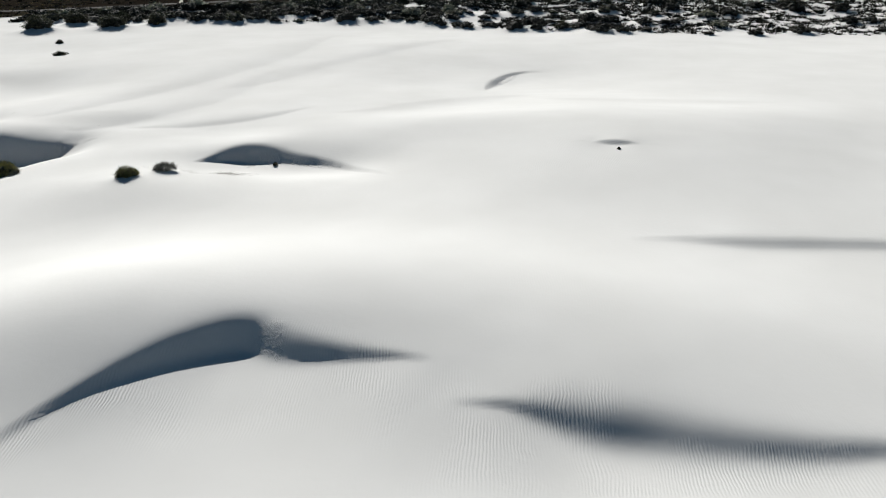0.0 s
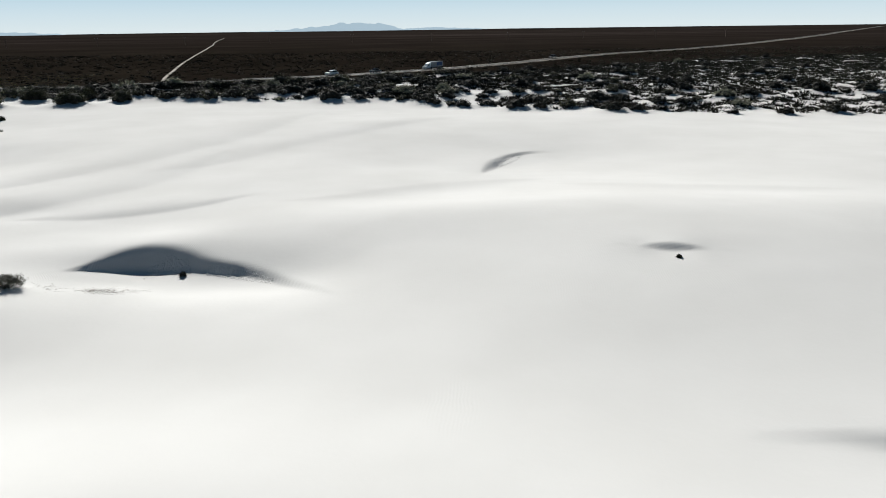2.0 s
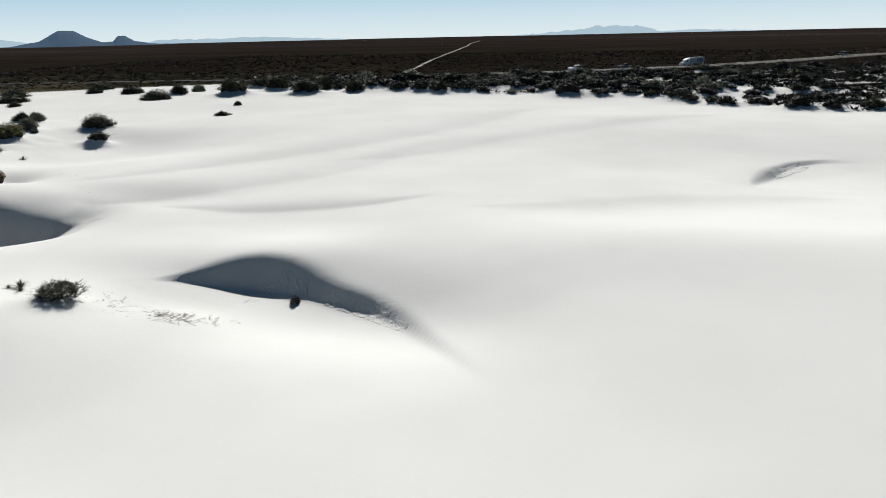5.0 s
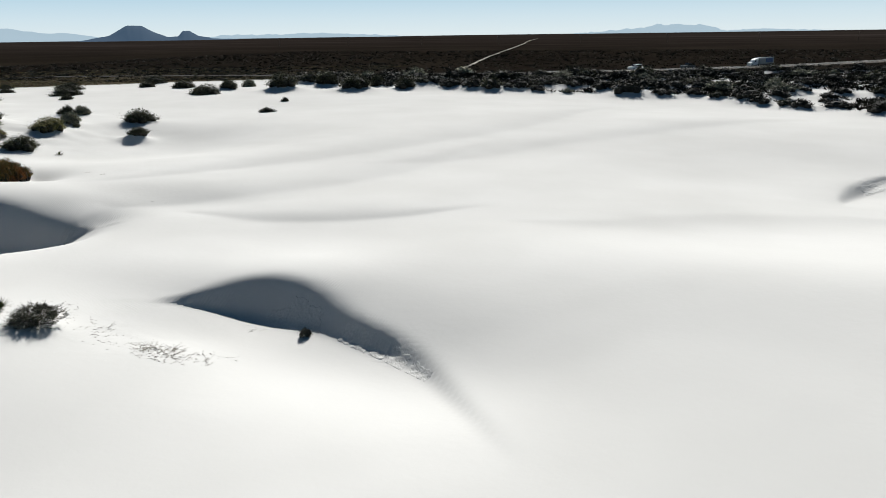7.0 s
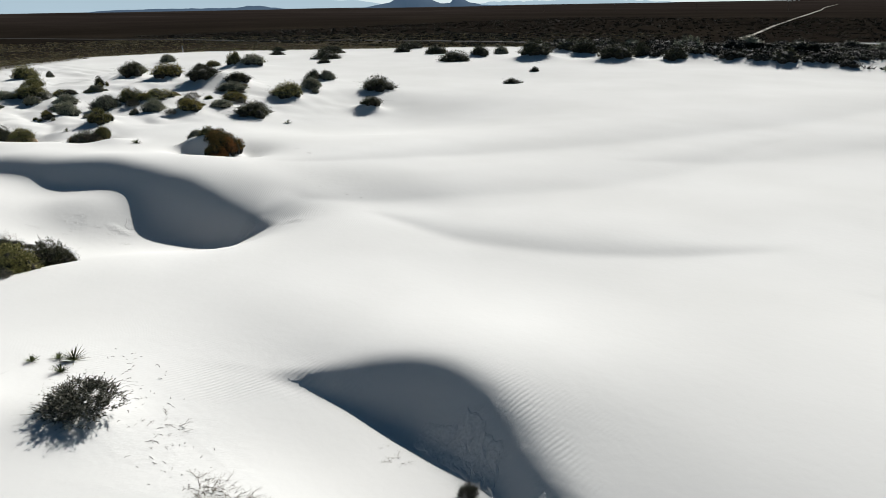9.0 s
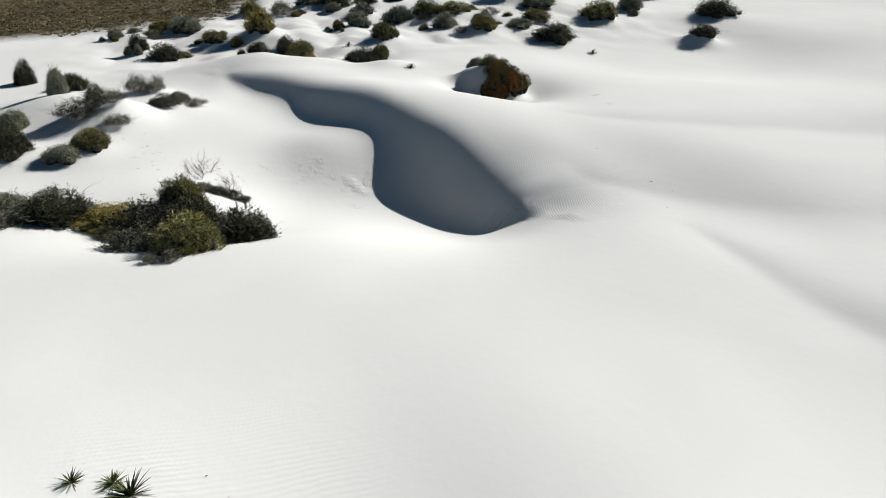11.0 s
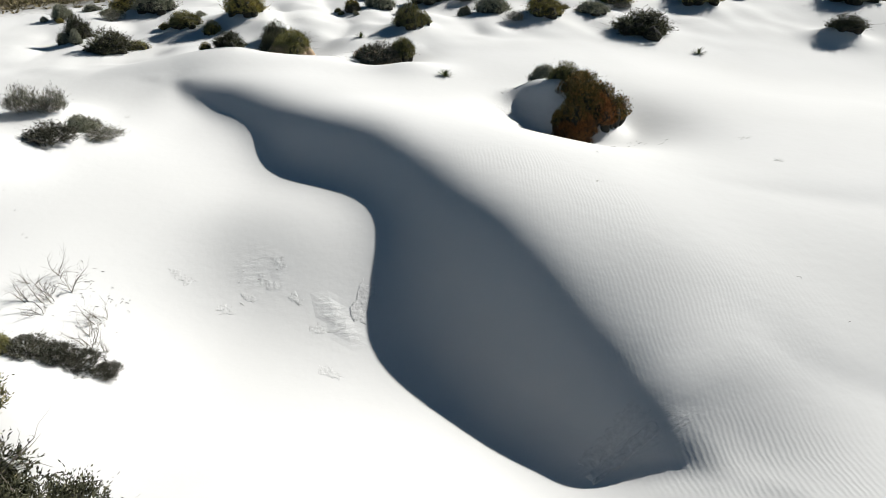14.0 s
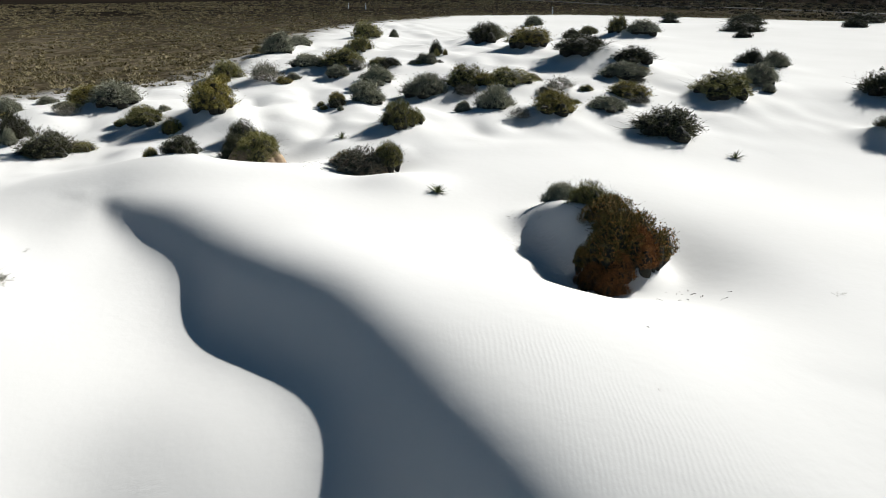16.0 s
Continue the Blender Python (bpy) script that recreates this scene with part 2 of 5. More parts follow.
def prism(bm, outline, x0, x1):
    """A side outline of (y, z) pushed from x0 to x1."""
    a, b = [bm.verts.new((x0, y, z)) for y, z in outline], [bm.verts.new((x1, y, z)) for y, z in outline]
    bm.faces.new(a), bm.faces.new(b[::-1])
    for i in range(len(a)):
        j = (i + 1) % len(a)
        bm.faces.new((a[j], a[i], b[i], b[j]))
    bmesh.ops.recalc_face_normals(bm, faces=bm.faces)


# ---- ground ----
# broad swells and hollows of the sand sheet: x, y, half lengths, turn in degrees, height
SWELLS = [
    (20, 64, 18, 18, 0, 1.74), (-8, 36, 20, 9, 0, 1.75), (12, 31, 17, 9, 0, 0.8),
    (12, 112, 24, 18, 0, -1.52), (85, 165, 60, 45, 0, -2.39), (0, 178, 45, 24, 0, -1.46),
    (-62, 106, 13, 11, 30, -1.45), (-27, 57, 8, 6, 0, 0.83), (-48, 68.5, 7, 5, 20, -1.73),
    (-100, 100, 18, 18, 0, 1.26), (-41, 66, 9, 2.0, 67, 0.03), (-37.5, 80, 7, 3, 80, 0.12),
    (-60, 77, 9, 3.2, 15, -0.02), (-58, 83.5, 4, 3, 0, -1.20), (-82, 63, 8, 6, 0, -0.56),
]
SWELLS_SMALL = [
    (-92, 175, 14, 12, 0, 0.24), (-43, 75, 5, 4, 0, -1.46), (-18, 64, 8, 4, -10, -0.46),
    (36, 76, 12, 10, 0, 0.84), (-66, 96, 8, 7, 0, -0.46), (-72, 110, 7, 6, 0, -0.54),
    (-64, 63, 8, 5, 0, -0.13), (-74, 140, 14, 14, 0, -0.41), (-10, 65, 6, 4, -20, -0.70),
    (1, 75, 9, 6, 0, 0.60), (-53, 71, 3.2, 2.8, 0, 0.55), (-85, 185, 10, 8, 0, -0.45),
    (-53, 57, 7, 5, 0, -0.53), (-20, 32, 9, 8, 0, 1.61), (-5, 48, 12, 9, 0, 0.40),
    (-22, 75, 9, 6, 0, -0.34), (-62, 125, 12, 10, 0, 0.05), (-44.5, 63, 3, 4, 0, -1.19),
    (-53, 80.5, 4, 2.5, 30, 0.14), (-71.5, 69.5, 2.6, 6, 0, 0.66), (-77, 69, 3, 5, 0, -0.24),
    (-63, 72, 4, 2.5, 20, 0.12), (-57, 74.5, 4, 2.5, 20, 0.21), (-51, 76.5, 4, 2.5, 15, -0.01),
    (-10, 78, 11, 7, 0, 0.5), (14, 76, 14, 13, 0, 0.9), (-46, 77.5, 4, 2.5, 10, -0.31), (-57, 70, 4, 2, 25, -0.11), (-42, 81.5, 8, 3.5, 5, -0.60),
]
# slip faces: brink points (x, y, drop, share of the slope), walked with the lee side on the right; tan of the slope, softness of the brink, reach up and down wind, share above, roundness of the foot
SLIPS = [
    ([(-19.9, 22.42, 0), (-18.3, 24.62, 0.15), (-16.7, 26.42, 0.27), (-15.1, 28.12, 0.5), (-13.3, 29.82, 0.79), (-11.1, 31.22, 1.03), (-9.3, 31.42, 1.06), (-7.3, 30.3, 0.79, 0.87), (-5.1, 29.6, 0.46, 0.81), (-3, 29.1, 0.23, 0.75), (-0.5, 28.6, 0, 0.75)], 0.68, 0.6, 9, 7, 0.35, 0.3),
    ([(0, 25.95, 0), (2.6, 25.75, 0.23), (4.8, 25.7, 0.71), (7, 25.55, 1.13), (9.1, 25.15, 1.09), (11.3, 24.5, 0.95, 1), (13.5, 23.85, 0.76, 1), (15.8, 23.45, 0.6, 0.95), (18.5, 23.25, 0.42, 0.85), (24, 22.55, 0.29, 0.75), (32, 21.55, 0, 0.75)], 0.68, 0.9, 9, 7, 0.2, 0.5),
    ([(-24.6, 66.0, 0), (-23.5, 66.8, 0.3), (-22.8, 67.6, 0.72), (-22.0, 68.5, 1.15), (-20.9, 69.25, 1.45), (-19.6, 69.6, 1.55), (-17.9, 69.4, 1.5), (-16.5, 68.85, 1.2), (-15.2, 68.15, 0.85), (-13.6, 67.5, 0.7), (-11.7, 66.8, 0.55), (-9.6, 65.3, 0.4), (-7, 62.4, 0.2), (-4.5, 59.5, 0)], 0.78, 0.35, 7, 7, 0.5, 0.3),
    ([(-68.7, 67, 0, 0.85), (-68, 68.1, 0.66, 0.93), (-67.1, 69.15, 1.04, 0.93), (-65.6, 70.25, 1.21, 0.93), (-62.35, 71.75, 1.2, 0.9), (-59.45, 72.85, 1.56), (-56.65, 74.47, 1.74), (-53.95, 75.47, 1.69), (-51.6, 75.92, 1.84), (-49.4, 76.32, 2.23), (-47.5, 76.62, 2.33), (-45.6, 76.87, 2.13), (-44, 77.02, 1.94), (-42.8, 76.85, 1.64), (-41.9, 76.9, 0.76), (-41.2, 76.9, 0.22), (-40.6, 77, 0)], 0.80, 0.8, 6, 5, 0.5, 0.5),
    ([(12, 43.4, 0), (16, 43.32, 0.15), (20, 43.14, 0.42), (25, 43.04, 0.42), (32, 42.8, 0.28), (44, 42.36, 0)], 0.52, 0.9, 9, 8, 0.5, 0.6),
    ([(6.1, 100.5, 0), (6.5, 105, 0.5), (7.7, 110, 0.82), (10.3, 115.5, 0.46), (13.7, 118.3, 0.22), (17, 118.5, 0)], 0.85, 0.5, 8, 8, 0.5, 0.35),
    ([(14, 63.5, 0), (16, 63.1, 0.34), (18.2, 62.3, 0)], 0.68, 0.3, 4, 4, 0.5, 0.35),
    ([(-37, 80.5, 0), (-33, 81.4, 0.24), (-28.5, 82.2, 0.4), (-22.3, 84.6, 0.36), (-16, 88.5, 0)], 0.22, 3.5, 9, 9, 0.5, 0.2),
    ([(-50.5, 82, 0), (-47.5, 92, 0.4), (-42.5, 104, 0.65), (-37.5, 117, 0.7), (-31.5, 135, 0.65), (-26.5, 158, 0.3), (-20, 170, 0)], 0.15, 6.0, 12, 10, 0.5, 0.2),
    ([(-33, 99, 0), (-29, 109, 0.35), (-24, 121, 0.45), (-15, 135, 0.45), (-3, 149, 0.3), (10, 158, 0)], 0.12, 6.0, 11, 10, 0.5, 0.3),
    ([(-43.3, 79.2, 0), (-41.8, 82.6, 0.32), (-39.3, 86.8, 0.56), (-35.3, 93, 0.62), (-31.8, 101, 0.5), (-29, 112, 0.2), (-26, 120, 0)], 0.15, 6.0, 9, 8, 0.5, 0.2),
    ([(12, 92, 0), (20, 89, 0.25), (30, 86.5, 0.35), (42, 85, 0)], 0.1, 3.0, 9, 8, 0.5, 0.8),
    ([(-14, 84, 0), (-8, 86.5, 0.2), (-2, 91.5, 0.3), (6, 95, 0.25), (14, 97, 0)], 0.1, 3.0, 9, 8, 0.5, 0.8),
]


def spline(points, steps=14):
    """A smooth curve through the given rows."""
    p = np.array(points, float)
    p = np.vstack([2 * p[0] - p[1], p, 2 * p[-1] - p[-2]])
    u = np.linspace(0, 1, steps, endpoint=False)[:, None]
    out = [0.5 * (2 * p[i] + (p[i + 1] - p[i - 1]) * u + (2 * p[i - 1] - 5 * p[i] + 4 * p[i + 1] - p[i + 2]) * u**2
                  + (3 * p[i] - p[i - 1] - 3 * p[i + 1] + p[i + 2]) * u**3) for i in range(1, len(p) - 2)]
    return np.vstack(out + [p[-2:-1]])


def beside(x, y, curve):
    """Distance to a curve, positive on its right, and the curve's further values, drawn softly from the nearest places."""
    best, side = np.full(x.shape, 1e9), np.ones(x.shape)
    total, drop, slope = np.zeros(x.shape), np.zeros(x.shape), np.zeros(x.shape)
    for a, b in zip(curve[:-1], curve[1:]):
        d = b[:2] - a[:2]
        u = np.clip(((x - a[0]) * d[0] + (y - a[1]) * d[1]) / (d @ d), 0, 1)
        ox, oy = x - a[0] - u * d[0], y - a[1] - u * d[1]
        far = np.hypot(ox, oy)
        near = far < best
        best = np.where(near, far, best)
        side = np.where(near, np.where(d[0] * oy - d[1] * ox > 0, -1.0, 1.0), side)
        weight = math.hypot(*d) / (far**2 + 0.04) ** 2.5
        total += weight
        drop += weight * (a[2] + u * (b[2] - a[2]))
        slope += weight * (a[3] + u * (b[3] - a[3]))
    return best * side, drop / total, slope / total


def slip(x, y, points, steep, soft, up, down, above, blunt):
    """The rise before a brink, its slip face and the hollow at its foot."""
    out = np.zeros(x.shape)
    points = [q if len(q) == 4 else (*q, 1.0) for q in points]
    p = np.array(points)
    m = (x > p[:, 0].min() - 4 * down) & (x < p[:, 0].max() + 4 * down) & (y > p[:, 1].min() - 4 * down) & (y < p[:, 1].max() + 4 * down)
    if not m.any():
        return out
    curve = spline(points)
    s, h, share = beside(x[m], y[m], curve)
    h = np.maximum(h, 0)
    for end, inner in ((curve[0], curve[1]), (curve[-1], curve[-2])):
        d = (end - inner)[:2] / math.hypot(*(end - inner)[:2])
        ox, oy = x[m] - end[0], y[m] - end[1]
        beyond = np.where(np.hypot(ox, oy) <= np.abs(s) + 1e-6, np.maximum(ox * d[0] + oy * d[1], 0), 0)
        aside = np.sqrt(np.maximum(s * s - beyond * beyond, 0))
        h = h * np.exp(-((beyond / (1.2 + 0.5 * aside)) ** 2))
    w = np.maximum(h / (steep * share), 0.3)
    k = soft * np.clip(h, 0.15, 1)
    q = s - 0.55 * k
    run = 0.5 * (q + np.sqrt(q * q + k * k))
    face = run / w
    face = np.where(face > 1 - blunt, 1 - blunt + blunt * np.tanh((face - 1 + blunt) / blunt), face)
    back = np.exp(-((np.minimum(s, 0) / up) ** 2))
    foot = np.exp(-((np.maximum(q - w, 0) / down) ** 2))
    out[m] = h * (above * back * (1 - face) - (1 - above) * face * foot)
    return out


def lattice(x, y, seed):
    """Smooth value noise between -1 and 1."""
    xi, yi = np.floor(x), np.floor(y)
    fx, fy = x - xi, y - yi
    fx, fy = fx * fx * (3 - 2 * fx), fy * fy * (3 - 2 * fy)

    def at(i, j):
        v = np.sin(i * 127.1 + j * 311.7 + seed * 74.7) * 43758.5453
        return 2 * (v - np.floor(v)) - 1

    a, b, c, d = at(xi, yi), at(xi + 1, yi), at(xi, yi + 1), at(xi + 1, yi + 1)
    return (a * (1 - fx) + b * fx) * (1 - fy) + (c * (1 - fx) + d * fx) * fy


def ground_height(x, y):
    x, y = np.asarray(x, float), np.asarray(y, float)
    z = np.zeros(x.shape)
    for cx, cy, a, b, turn, h in SWELLS + SWELLS_SMALL:
        c, s = math.cos(radians(turn)), math.sin(radians(turn))
        u, v = ((x - cx) * c + (y - cy) * s) / a, ((y - cy) * c - (x - cx) * s) / b
        z += h * np.exp(-(u * u + v * v))
    for row in SLIPS:
        z += slip(x, y, *row)
    return z
# ---- end of ground ----


# ---- where the plants stand: x, y, width, height, kind ----
WEST = [
    (-79.1, 63.2, 3.0, 1.7, "d"), (-82.0, 61.3, 1.9, 1.8, "d"), (-90.2, 59.3, 1.7, 1.1, "s"), (-92.7, 63.4, 3.2, 1.3, "y"), (-90.8, 65.5, 3.8, 1.5, "s"),
    (-83.5, 67.7, 2.3, 1.0, "g"), (-82.4, 71.4, 3.2, 2.1, "y"), (-77.6, 72.8, 1.8, 1.5, "d"),  (-72.7, 69.9, 1.9, 1.1, "d"),
     (-77.0, 80.9, 2.1, 1.7, "g"), (-84.4, 78.8, 1.4, 0.6, "d"), (-85.1, 80.9, 2.4, 1.5, "s"), (-95.6, 75.4, 2.9, 1.3, "t"),
    (-100.3, 72.7, 2.7, 1.8, "g"),
]
WEST_FAR = [
    (-116.0, 78.2, 3.9, 2.2, "s"), (-134.7, 91.4, 4.6, 2.5, "g"), (-111.5, 85.8, 2.7, 1.8, "g"), (-99.4, 81.8, 3.8, 1.6, "g"), (-96.3, 80.9, 2.0, 1.1, "s"),
    (-101.1, 79.3, 3.2, 1.1, "s"), (-99.1, 84.9, 2.2, 0.9, "g"), (-91.8, 83.1, 2.5, 1.2, "s"), (-104.0, 91.3, 1.5, 1.6, "d"), (-98.7, 88.6, 1.5, 0.9, "s"),
    (-86.0, 85.1, 3.1, 1.6, "s"), (-86.5, 88.2, 3.3, 1.7, "g"), (-85.2, 90.8, 3.7, 1.2, "g"), (-80.7, 87.9, 2.4, 1.6, "s"), (-78.0, 90.6, 3.2, 1.4, "y"),
    (-81.8, 97.9, 3.5, 1.2, "y"), (-96.8, 75.4, 2.6, 1.3, "t"), (-126.8, 81.6, 3.2, 1.4, "s"), (-98.4, 85.6, 2.2, 0.8, "d"), (-85.6, 79.0, 1.3, 0.8, "y"), (-85.2, 67.4, 2.0, 0.9, "g"), (-87.4, 100.8, 3.6, 0.9, "s"), (-78.6, 94.4, 2.6, 0.9, "s"), (-83.3, 109.7, 2.4, 1.3, "t"), (-98.3, 89.0, 1.6, 0.9, "s"), (-83.5, 93.7, 2.4, 0.9, "t"), (-133.7, 123.2, 3.0, 1.4, "g"), (-130.4, 107.2, 4.2, 1.8, "s"), (-89.6, 81.4, 1.8, 1.0, "s"),
]
MIDDLE = [
    (-78.6, 94.7, 2.0, 0.8, "s"), (-73.6, 95.4, 4.3, 1.8, "d"), (-80.1, 104.0, 4.4, 1.9, "g"), (-83.6, 110.1, 2.9, 1.6, "s"), (-93.2, 117.3, 2.5, 1.6, "d"),
    (-91.5, 118.5, 2.8, 1.4, "s"), (-78.6, 116.8, 4.7, 2.2, "d"), (-71.1, 109.4, 2.8, 1.2, "d"), (-128.3, 117.9, 2.8, 1.5, "d"), (-127.9, 124.4, 3.1, 2.8, "g"), (-126.2, 127.2, 4.9, 2.1, "s"),
    (-101.6, 99.5, 4.6, 1.9, "y"), (-116.3, 100.8, 4.2, 2.4, "d"), (-152.5, 123.4, 3.9, 1.7, "s"), (-164.4, 157.9, 3.1, 1.4, "d"), (-141.9, 157.2, 6.7, 2.3, "d"),
    (-139.9, 180.7, 6.4, 2.4, "d"),
]
TOPS = [
    (-93.0, 100.3, 4.9, 1.7, "d"), (-89.9, 103.2, 3.7, 1.3, "d"), (-87.4, 101.0, 3.3, 1.2, "s"),
]
EDGE_LEFT = [
    (-92.8, 169.5, 7.3, 3.4, "d"), (-90.0, 182.0, 6.2, 3.6, "d"), (-104.6, 159.5, 6.7, 2.7, "d"), (-123.5, 173.3, 5.6, 2.7, "d"), (-107.3, 169.6, 4.5, 2.6, "d"),
    (-109.8, 179.3, 3.4, 2.1, "s"), (-72.3, 137.1, 2.6, 1.0, "d"), (-79.6, 152.0, 1.6, 1.1, "d"), (-132.4, 149.2, 6.6, 2.3, "d"), (-123.5, 141.5, 2.5, 1.4, "d"),
    (-154.2, 150.9, 3.7, 1.3, "d"), (-134.3, 172.5, 4.4, 1.8, "d"), (-77.4, 174.1, 7.1, 3.3, "d"), (-81.4, 189.7, 3.9, 3.6, "d"), (-70.1, 182.2, 5.4, 2.9, "d"),
]
NEAR = [
    (-27.4, 58.1, 2.0, 1.1, "g"), (-25.1, 60.8, 2.1, 0.85, "k"), (-28.6, 61.8, 0.8, 0.6, "u"), (-27.9, 61.2, 0.5, 0.5, "u"), (-29.2, 60.8, 0.5, 0.3, "u"),
    (-29.0, 61.5, 0.5, 0.3, "u"), (-46.2, 58.7, 2.9, 1.5, "d"), (-46.2, 56.7, 2.7, 1.2, "s"), (-45.6, 60.4, 2.8, 1.0, "y"), (-65.5, 79.5, 0.9, 0.55, "u"),
    (-69.8, 97.1, 0.9, 0.6, "u"), (-16.5, 66.65, 0.55, 0.5, "k"), (15.9, 61.3, 0.42, 0.28, "d"),
]
CLUMP = [
    (-41.1, 63.3, 2.7, 1.8, "g"), (-42.4, 65.3, 2.6, 1.75, "d"), (-44.9, 61.9, 3.2, 1.6, "k"), (-44.2, 63.6, 2.8, 1.9, "d"), (-48.5, 63.5, 0.8, 0.45, "g"), (-48.4, 64.1, 1.0, 0.45, "k"), (-48.2, 64.7, 1.0, 0.42, "k"),
    (-48.0, 65.2, 1.0, 0.4, "k"), (-47.7, 65.7, 0.8, 0.3, "k"), (-42.4, 61.5, 2.2, 1.0, "k"), (-39.7, 62.7, 0.8, 0.5, "t"), (-39.8, 62.1, 0.6, 0.4, "t"), (-46.4, 63.3, 2.0, 1.6, "g"),
]
DUNE_LEFT = [
    (-64.6, 61.5, 1.6, 1.2, "t"), (-64.5, 62.6, 1.4, 1.1, "t"), (-60.8, 63.0, 1.9, 0.9, "k"), (-61.6, 64.6, 1.8, 0.45, "t"), (-54.6, 59.4, 2.2, 1.1, "g"),
    (-58.6, 58.7, 2.8, 1.1, "t"), (-59.6, 59.6, 1.2, 1.2, "s"), (-64.4, 57.2, 1.3, 2.0, "s"), (-58.9, 60.0, 2.6, 0.9, "t"), (-71.8, 54.4, 1.7, 2.1, "d"),
    (-59.7, 55.4, 1.9, 1.2, "s"), (-54.5, 55.9, 2.4, 1.9, "d"), (-57.2, 60.6, 1.8, 0.6, "t"), (-53.4, 58.2, 1.9, 0.8, "s"), (-68.5, 57.5, 2.4, 1.3, "d"), (-63.0, 64.1, 1.0, 0.5, "t"), (-62.4, 63.8, 1.2, 0.8, "s"),
]

# ---- drifts of sand round the bushes: x, y, radius, height, bluntness ----
MOUNDS = [
    (-59.3, 83.2, 1.5, 1.2, 2.6), (-61.2, 82.9, 1.5, 1.1, 2.6), (-57.9, 83.4, 1.2, 0.7, 3), (-57.6, 81.2, 1.6, -0.45, 2), (-59.8, 81.3, 1.4, -0.25, 2), (-71.2, 109.0, 1.7, 0.8, 2), (-74.4, 72.8, 2.6, -0.95, 2),
    (-71.6, 77.8, 2.2, -0.7, 2), (-92.8, 102.5, 3.6, 1.7, 2), (-83.6, 71.6, 2.4, 0.9, 2), (-102.6, 100, 2.4, 0.8, 2),
    (-118, 101.5, 2.2, 0.8, 2), (-128, 126.5, 2.6, 0.9, 2), (-80.5, 72.5, 1.6, 0.5, 2), (-46.0, 63.8, 2.2, 0.8, 2), (-61.5, 63.2, 2.0, 0.35, 2),
]
MOUNDS_WEST = [
    (-65.0, 62.2, 1.5, 0.6, 2), (-59.5, 60.6, 1.8, 0.9, 2), (-63.0, 57.5, 3.0, 0.8, 2), (-92.8, 169.5, 4.2, 1.2, 2), (-90, 182, 3.8, 1.2, 2),
    (-110, 169, 4, 0.8, 2), (-25.0, 60.6, 1.2, 0.3, 2), (-27.4, 58.0, 1.4, 0.25, 2), (-19.8, 61.7, 2.2, 0.2, 2), (-67.5, 78.4, 1.6, 0.35, 2),
    (-113, 86.5, 2.4, 0.7, 2), (-101, 82, 3.0, 0.6, 2), (-78, 175, 5, 1.2, 2), (-70, 184, 4, 0.9, 2), (-86, 89.5, 3.2, 0.5, 2), (-58.2, 59.4, 2.4, 0.6, 2), (-54.3, 59.0, 1.6, 0.4, 2), (-54.6, 56.0, 2.0, 0.6, 2),
]

# the scrub belt along the edge of the dunes: where it begins and ends, and its bushes
BELT_SOUTH = ((-112, -80, -50, -12, 2, 15, 40, 82, 150, 300), (190, 188, 184, 189, 180, 172, 166, 160, 150, 140))
BELT_NORTH = ((-112, -50, -20, 50, 120, 200, 300), (205, 232, 250, 292, 340, 372, 390))
dice = random.Random(7)
BELT = []
while len(BELT) < 295:
    x = dice.uniform(-110, 190) if dice.random() < 0.8 else dice.uniform(-105, 60)
    lo, hi = np.interp(x, *BELT_SOUTH), np.interp(x, *BELT_NORTH)
    y = lo + (hi - lo) * dice.random() ** 1.5
    w = dice.uniform(2.4, 6.0) * (1.25 if dice.random() < 0.2 else 1)
    if all(math.hypot(x - q[0], y - q[1]) > 0.36 * (w + q[2]) for q in BELT):
        BELT.append((x, y, w, w * dice.uniform(0.3, 0.46), dice.random()))
PLAIN_EDGE = [
    (-85, -80), (-90, 30), (-95, 50), (-97, 60), (-101, 70), (-118, 76), (-146, 85), (-166, 96), (-187, 120), (-184, 146), (-158, 172),
    (-135, 195), (-100, 218), (-60, 240), (-20, 256), (50, 300), (120, 345), (220, 385), (500, 480), (1500, 700),
]


def mounds(x, y):
    z = np.zeros(x.shape)
    drifts = MOUNDS + MOUNDS_WEST + [(q[0], q[1], 0.75 * q[2], 0.16 * q[3], 2) for q in WEST + WEST_FAR + MIDDLE] + [(q[0], q[1] + 0.15 * q[2], 0.7 * q[2], 0.16 * q[2], 2) for q in BELT]
    for cx, cy, r, h, blunt in drifts:
        m = (np.abs(x - cx) < 2.6 * r) & (np.abs(y - cy) < 2.6 * r)
        if m.any():
            d = np.hypot(x[m] - cx, y[m] - cy) / r
            z[m] += h * np.exp(-(d**blunt))
    return z


def land(x, y):
    """The height of the ground, with its drifts, the fall to the plain and small unevenness."""
    x, y = np.atleast_1d(np.asarray(x, float)), np.atleast_1d(np.asarray(y, float))
    z = ground_height(x, y) + mounds(x, y)
    out = np.clip(outside(x, y) / 25, 0, 1)
    z = z * (1 - out) + out * (-0.6 + 0.25 * lattice(x / 40, y / 40, 3))
    near = np.exp(-((np.maximum(np.hypot(x + 60, y - 110) - 130, 0) / 60) ** 2))
    west = np.clip((-70 - x) / 8, 0, 1) * np.clip((112 - y) / 10, 0, 1) * np.clip((y - 54) / 8, 0, 1) * (1 - out)
    z = z + west * (0.38 * np.abs(lattice(x / 4.6 + y / 9.0, y / 3.6, 8)) + 0.18 * lattice(x / 1.9, y / 1.6, 9))
    return z + near * (0.05 * lattice(x / 9.3, y / 8.1, 1) + 0.012 * lattice(x / 2.4, y / 1.9, 2))


